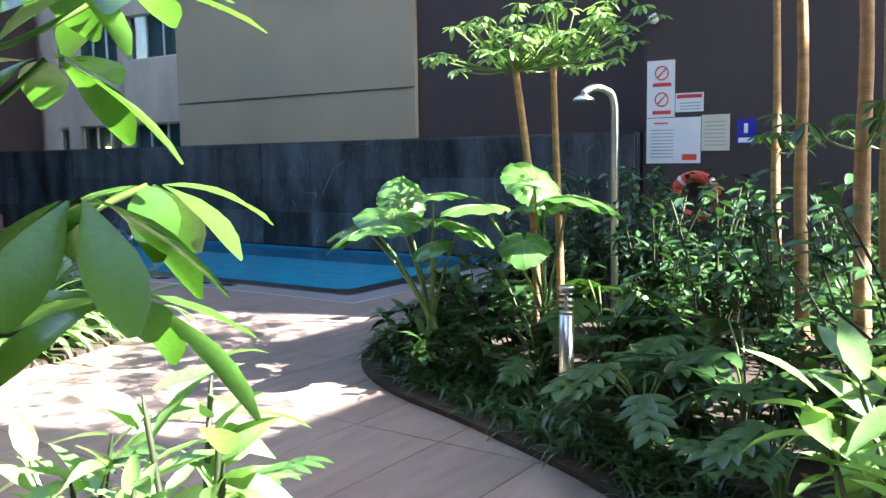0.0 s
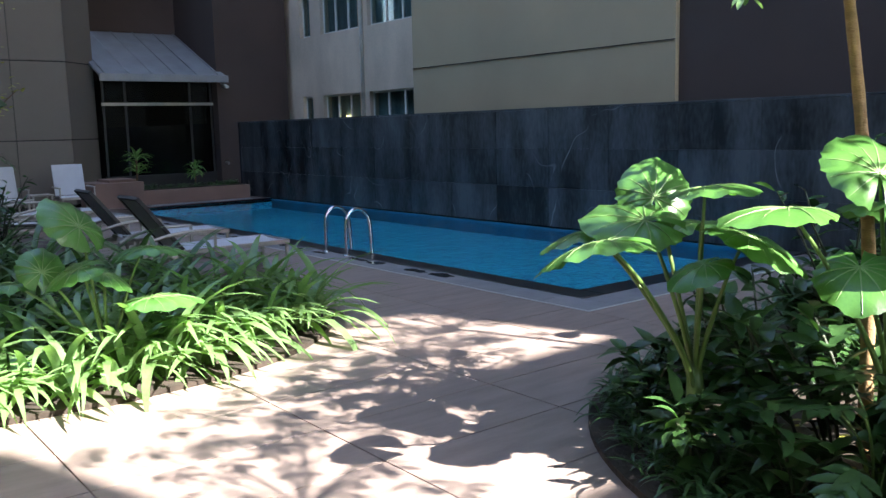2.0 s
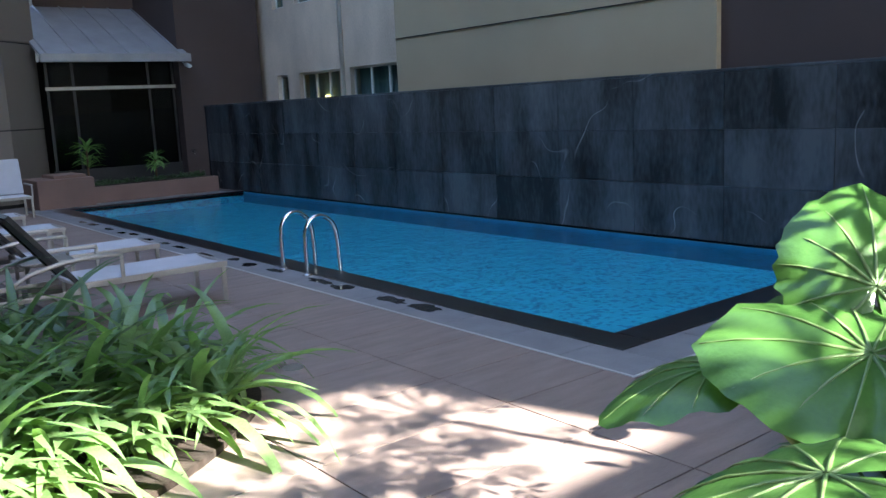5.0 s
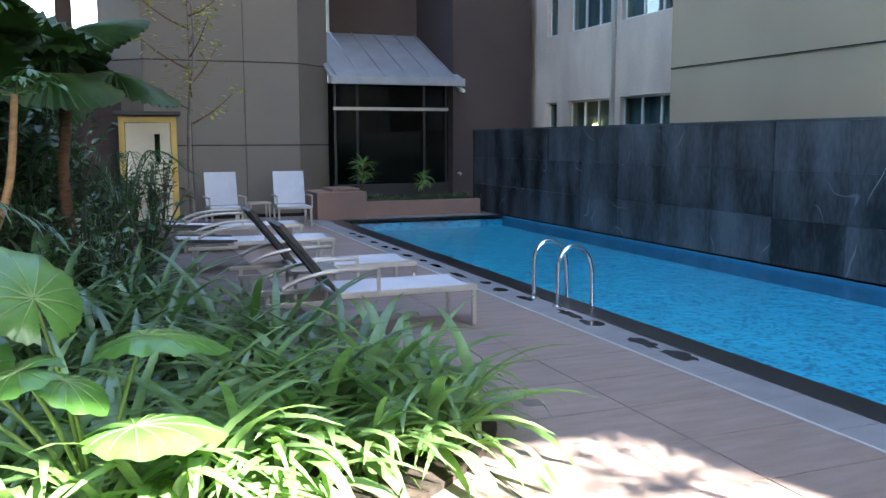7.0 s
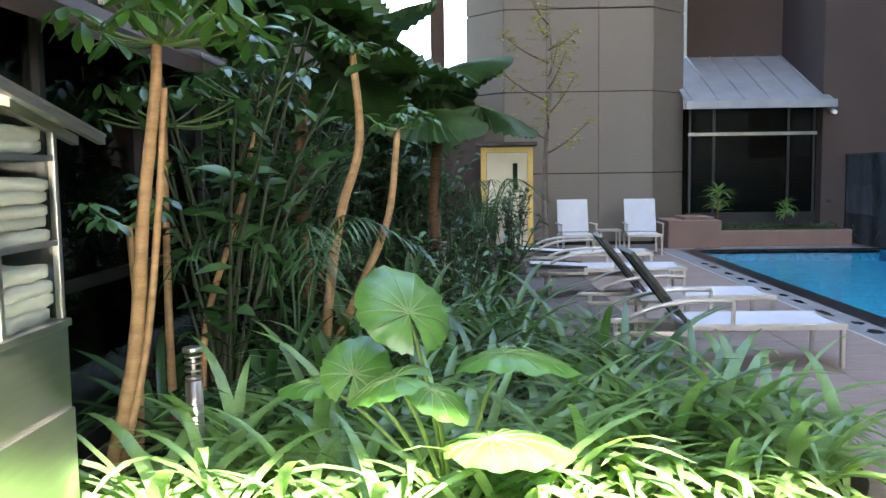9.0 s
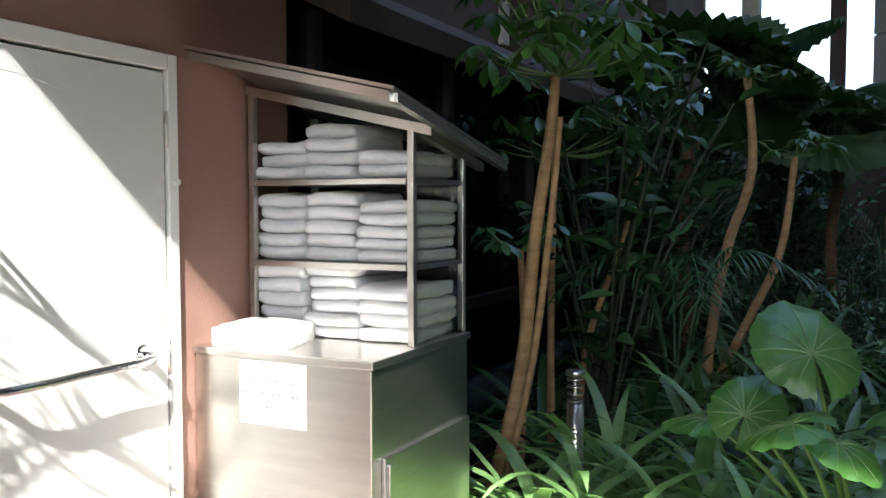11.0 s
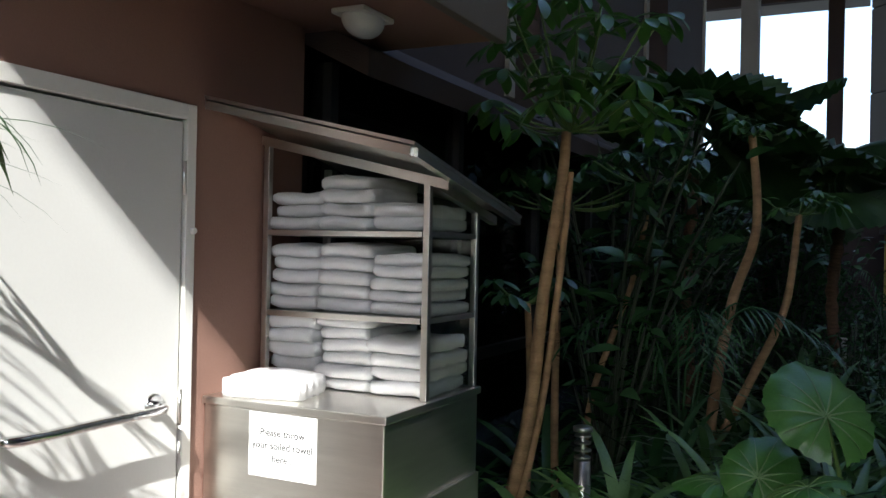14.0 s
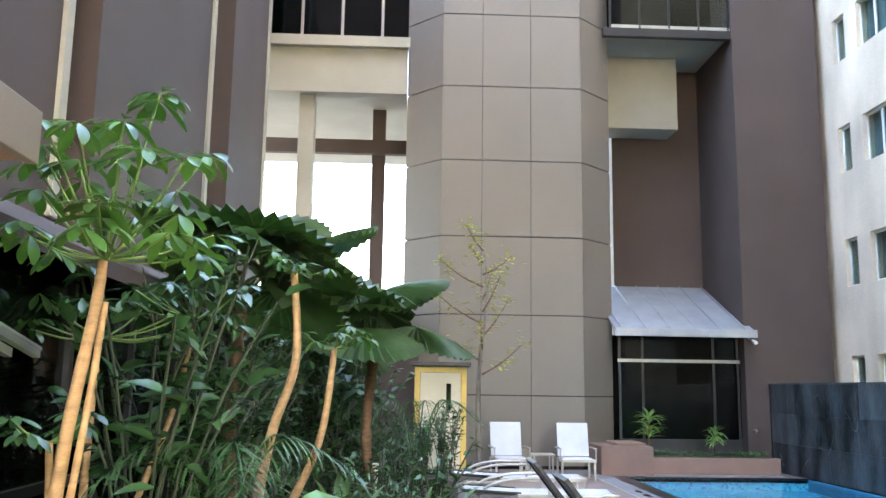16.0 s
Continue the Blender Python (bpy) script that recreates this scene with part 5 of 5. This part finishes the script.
def fan_palm(base, height, n, size, label, seed):
    r = random.Random(seed)
    t = thing("fan_palm", label, "palm")
    t.matrix_basis = Matrix.Translation(base)
    tr = [(0.03 * math.sin(k), 0.02 * math.cos(k * 1.3), height * k / 8) for k in range(9)]
    part("trunk", tube(curve_points(tr, 3), [0.06 + 0.012 * math.sin(i * 2.6) for i in range(25)], 9), M_BARKDARK, t)
    top = Vector((0, 0, height))
    for k in range(n):
        az = k * 2.4 + r.uniform(-0.3, 0.3)
        el = r.uniform(0.35, 1.4)
        d = Vector((-math.sin(az) * math.cos(el), math.cos(az) * math.cos(el), math.sin(el)))
        hub = top + d * r.uniform(0.45, 0.8)
        lf = bmesh.new()
        add_tube(lf, curve_points([top, top.lerp(hub, 0.5) + Vector((0, 0, 0.05)), hub], 3), 0.012, 5, False)
        m = aim(hub, az, el - r.uniform(0.3, 1.5), r.uniform(-0.5, 0.5))
        rays = 56
        ring = []
        c = lf.verts.new(hub)
        for i in range(rays + 1):
            a = -2.35 + 4.7 * i / rays
            rad = size * (0.86 + 0.14 * math.cos(a * 0.7)) * (1.0 if i % 2 else 0.94)
            row = []
            for s in (0.35, 0.7, 1.0):
                row.append(lf.verts.new(m @ Vector((math.sin(a) * rad * s, math.cos(a) * rad * s, (0.03 if i % 2 else -0.03) * size * s - 0.2 * size * s * s))))
            ring.append(row)
        for a, b in zip(ring, ring[1:]):
            lf.faces.new((c, a[0], b[0]))
            for j in (0, 1):
                lf.faces.new((a[j], a[j + 1], b[j + 1], b[j]))
        part("leaf", lf, L_PALM, t)
    return t


fan_palm((1.7, 10.82, 0.0), 2.35, 11, 0.8, "fan palm with broad pleated round leaves and fibrous trunk", 1)
fan_palm((2.82, 13.0, 0.0), 2.05, 10, 0.75, "fan palm with drooping pleated leaves over the hedge", 2)
fan_palm((1.9, 16.0, 0.0), 1.9, 8, 0.65, "dark fan palm at the back of the bed", 5)


def feather_palm(base, fronds, label, leafmaterial, leaflet=0.26):
    """fronds: each the way it grows (degrees), its length, its rise."""
    t = thing("feather_palm", label, "palm")
    t.matrix_basis = Matrix.Translation(base)
    r = random.Random(4)
    for az, ln, rise in fronds:
        d = Vector((-math.sin(radians(az)), math.cos(radians(az)), 0))
        pts = curve_points([(0, 0, 0), d * ln * 0.18 + Vector((0, 0, rise * 0.7)), d * ln * 0.5 + Vector((0, 0, rise)), d * ln + Vector((0, 0, rise * 0.82))], 7)
        f = bmesh.new()
        add_tube(f, pts, [0.012 - 0.0004 * i for i in range(len(pts))], 5, False)
        for i in range(8, len(pts)):
            for side in (-1, 1):
                add_leaf(f, aim(pts[i], radians(az) - side * r.uniform(0.6, 0.9), r.uniform(-0.4, 0.1)), leaflet * r.uniform(0.8, 1.2), 0.013, LANCE, r.uniform(0.5, 1.2), 0.2, 5)
                add_leaf(f, aim(pts[i].lerp(pts[i - 1], 0.5), radians(az) - side * r.uniform(0.6, 0.9), r.uniform(-0.4, 0.1)), leaflet * r.uniform(0.8, 1.2), 0.013, LANCE, r.uniform(0.5, 1.2), 0.2, 5)
        part("frond", f, leafmaterial, t)
    return t


feather_palm((1.33, 2.97, 0.0), [(-8, 1.15, 2.15), (-20, 0.95, 2.0), (5, 1.25, 2.3), (15, 0.9, 1.9), (-2, 0.7, 1.75), (-14, 1.2, 2.25)], "slender palm with thin drooping leaflets beside the door wall", L_MID)
feather_palm((3.4, 14.2, 0.0), [(a, 0.8, 1.3 + 0.2 * (a % 3)) for a in (10, 60, 130, 190, 250, 310)], "small feather palm behind the loungers", L_DARK, 0.2)
feather_palm((2.0, 9.0, 0.0), [(a, 0.9, 1.0 + 0.15 * (a % 3)) for a in (20, 80, 140, 200, 260, 320)], "low feather palm in deep shade", L_DARK, 0.3)

# thin tree before the pillar, with few yellowing leaves
ft = thing("bare_tree", "thin grey tree with few small yellowing leaves", "tree")
FT = Vector((4.55, 18.2, 0))
part("trunk", tube(curve_points([FT, FT + Vector((-0.05, 0, 1.2)), FT + Vector((0, 0, 2.3)), FT + Vector((0.1, 0, 3.2)), FT + Vector((0.05, 0, 4.2))], 5), [0.05 - 0.002 * i for i in range(21)], 8), mat("grey_bark", (0.16, 0.14, 0.12), 0.9, 0, 0.3, 8), ft)
lv = bmesh.new()
r = random.Random(12)
for k in range(11):
    z = 1.9 + 0.22 * k
    az = k * 2.3
    a = FT + Vector((0.03, 0, z))
    e = a + Vector((math.cos(az) * r.uniform(0.5, 1.0), math.sin(az) * 0.5, r.uniform(0.3, 0.7)))
    c = curve_points([a, a.lerp(e, 0.5) + Vector((0, 0, -0.05)), e], 4)
    part("branch", tube(c, [0.016 - 0.0013 * i for i in range(len(c))], 5), M_BARKDARK, ft)
    for j in range(26):
        add_leaf(lv, aim(c[r.randrange(3, len(c))] + Vector((r.gauss(0, 0.09), r.gauss(0, 0.09), r.gauss(0, 0.09))), r.uniform(0, 6), r.uniform(-0.5, 0.5)), 0.13, 0.065, OVATE, 0.5, 0.2, 3)
part("foliage", lv, L_DRY, ft)

# planter plants
for x, z, s, h in ((8.35, 0.34, 1.0, 0.75), (9.75, 0.34, 0.75, 0.5)):
    d = thing("dracaena", "dracaena with a rosette of striped arching leaves in the planter", "plant", "plants in the planter")
    d.matrix_basis = Matrix.Translation((x, 21.2, z))
    part("stem", tube([(0, 0, 0), (0.02, 0, h)], 0.02, 7), M_BARKDARK, d)
    bm = bmesh.new()
    r = random.Random(int(x * 10))
    for k in range(44):
        add_leaf(bm, aim((0.02, 0, h * r.uniform(0.45, 1.05)), r.uniform(0, 6.283), r.uniform(-0.1, 1.2)), 0.42 * s * r.uniform(0.7, 1.1), 0.06, STRAP, r.uniform(0.6, 1.6), 0.3, 5)
    part("foliage", bm, L_LILY, d)
place([lily(87, 40, 0.2, 0.02, L_MID, "rim_grass", "low tufted grass in the long planter", 0.3)], [(8.4 + 0.2 * k, 20.85 + 0.1 * (k % 2)) for k in range(12)], 20)
for o in list(scene.objects):
    if o.name.startswith("rim_grass") and o.parent is None and o.location.y > 20:
        o.location.z = 0.345

# fallen leaves on the soil
fl = bmesh.new()
r = random.Random(3)
for k in range(160):
    y = r.uniform(0.8, 4.2)
    x = path_edge(y) + r.uniform(0.05, 1.2)
    add_leaf(fl, aim((x, y, 0.05), r.uniform(0, 6.283), r.uniform(-0.2, 0.3)), 0.08, 0.035, OVATE, 0.6, 0.2, 3)
tagged(part("fallen_leaves", fl, L_DRY), "dry fallen leaves strewn over the soil", "leaves", kind="stuff")

# ---- tiles ----
def shared_box(name, size, bevel, material):
    bm = box((0, 0, 0), size, bevel)
    me = bpy.data.meshes.new(name)
    bm.to_mesh(me)
    bm.free()
    me.materials.append(material)
    return me


def piece(name, me, x, y, z, parent, turn=None):
    o = new(name, me)
    o.parent = parent
    o.matrix_basis = Matrix.Translation((x, y, z)) @ (turn or Matrix.Identity(4))


tile = shared_box("deck_tile", (1.192, 0.592, 0.03), 0.003, M_DECK)
short = shared_box("deck_tile_short", (0.797, 0.592, 0.03), 0.003, M_DECK)
row = 0
for iy in range(30):
    y = 2.05 + iy * 0.6
    for ix in range(6):
        x = 6.124 - 1.2 * (ix + 1)
        if x < 4.0 and y > 7.5:
            continue
        piece("deck_tile", tile, x, y, -0.03, floor)
    piece("deck_tile", short, 6.124, y, -0.03, floor)
for iy in range(1, 8):
    for ix in range(6):
        piece("deck_tile", tile, 6.124 - 1.2 * (ix + 2), 2.05 - iy * 0.6, -0.03, floor)
for ix in range(4):
    piece("deck_tile", tile, 6.928 + ix * 1.2, 5.43, -0.03, floor)
    piece("deck_tile", tile, 6.928 + ix * 1.2, 4.83, -0.03, floor)
cop = shared_box("coping_tile", (0.348, 0.594, 0.03), 0.003, M_COPING)
for k in range(24):
    piece("coping_tile", cop, 6.948, 6.06 + k * 0.6, -0.028, floor)
cop2 = shared_box("coping_tile_end", (0.594, 0.37, 0.03), 0.003, M_COPING)
for k in range(6):
    piece("coping_tile", cop2, 7.3 + k * 0.6, 6.054, -0.028, floor)
endt = shared_box("coping_tile_far", (0.594, 0.35, 0.03), 0.003, M_COPING)
for k in range(6):
    piece("coping_tile", endt, 7.3 + k * 0.6, 20.26, -0.028, floor)
slate = shared_box("slate_tile", (0.03, 1.213, 0.605), 0.003, M_SLATE)
rs2 = random.Random(2)
for k in range(14):
    for j in range(3):
        piece("slate_tile", slate, 11.2 + rs2.uniform(-0.002, 0.002), 4.62 + k * 1.218 + (0 if j % 2 else 0.0), 0.005 + j * 0.609, slate_wall)
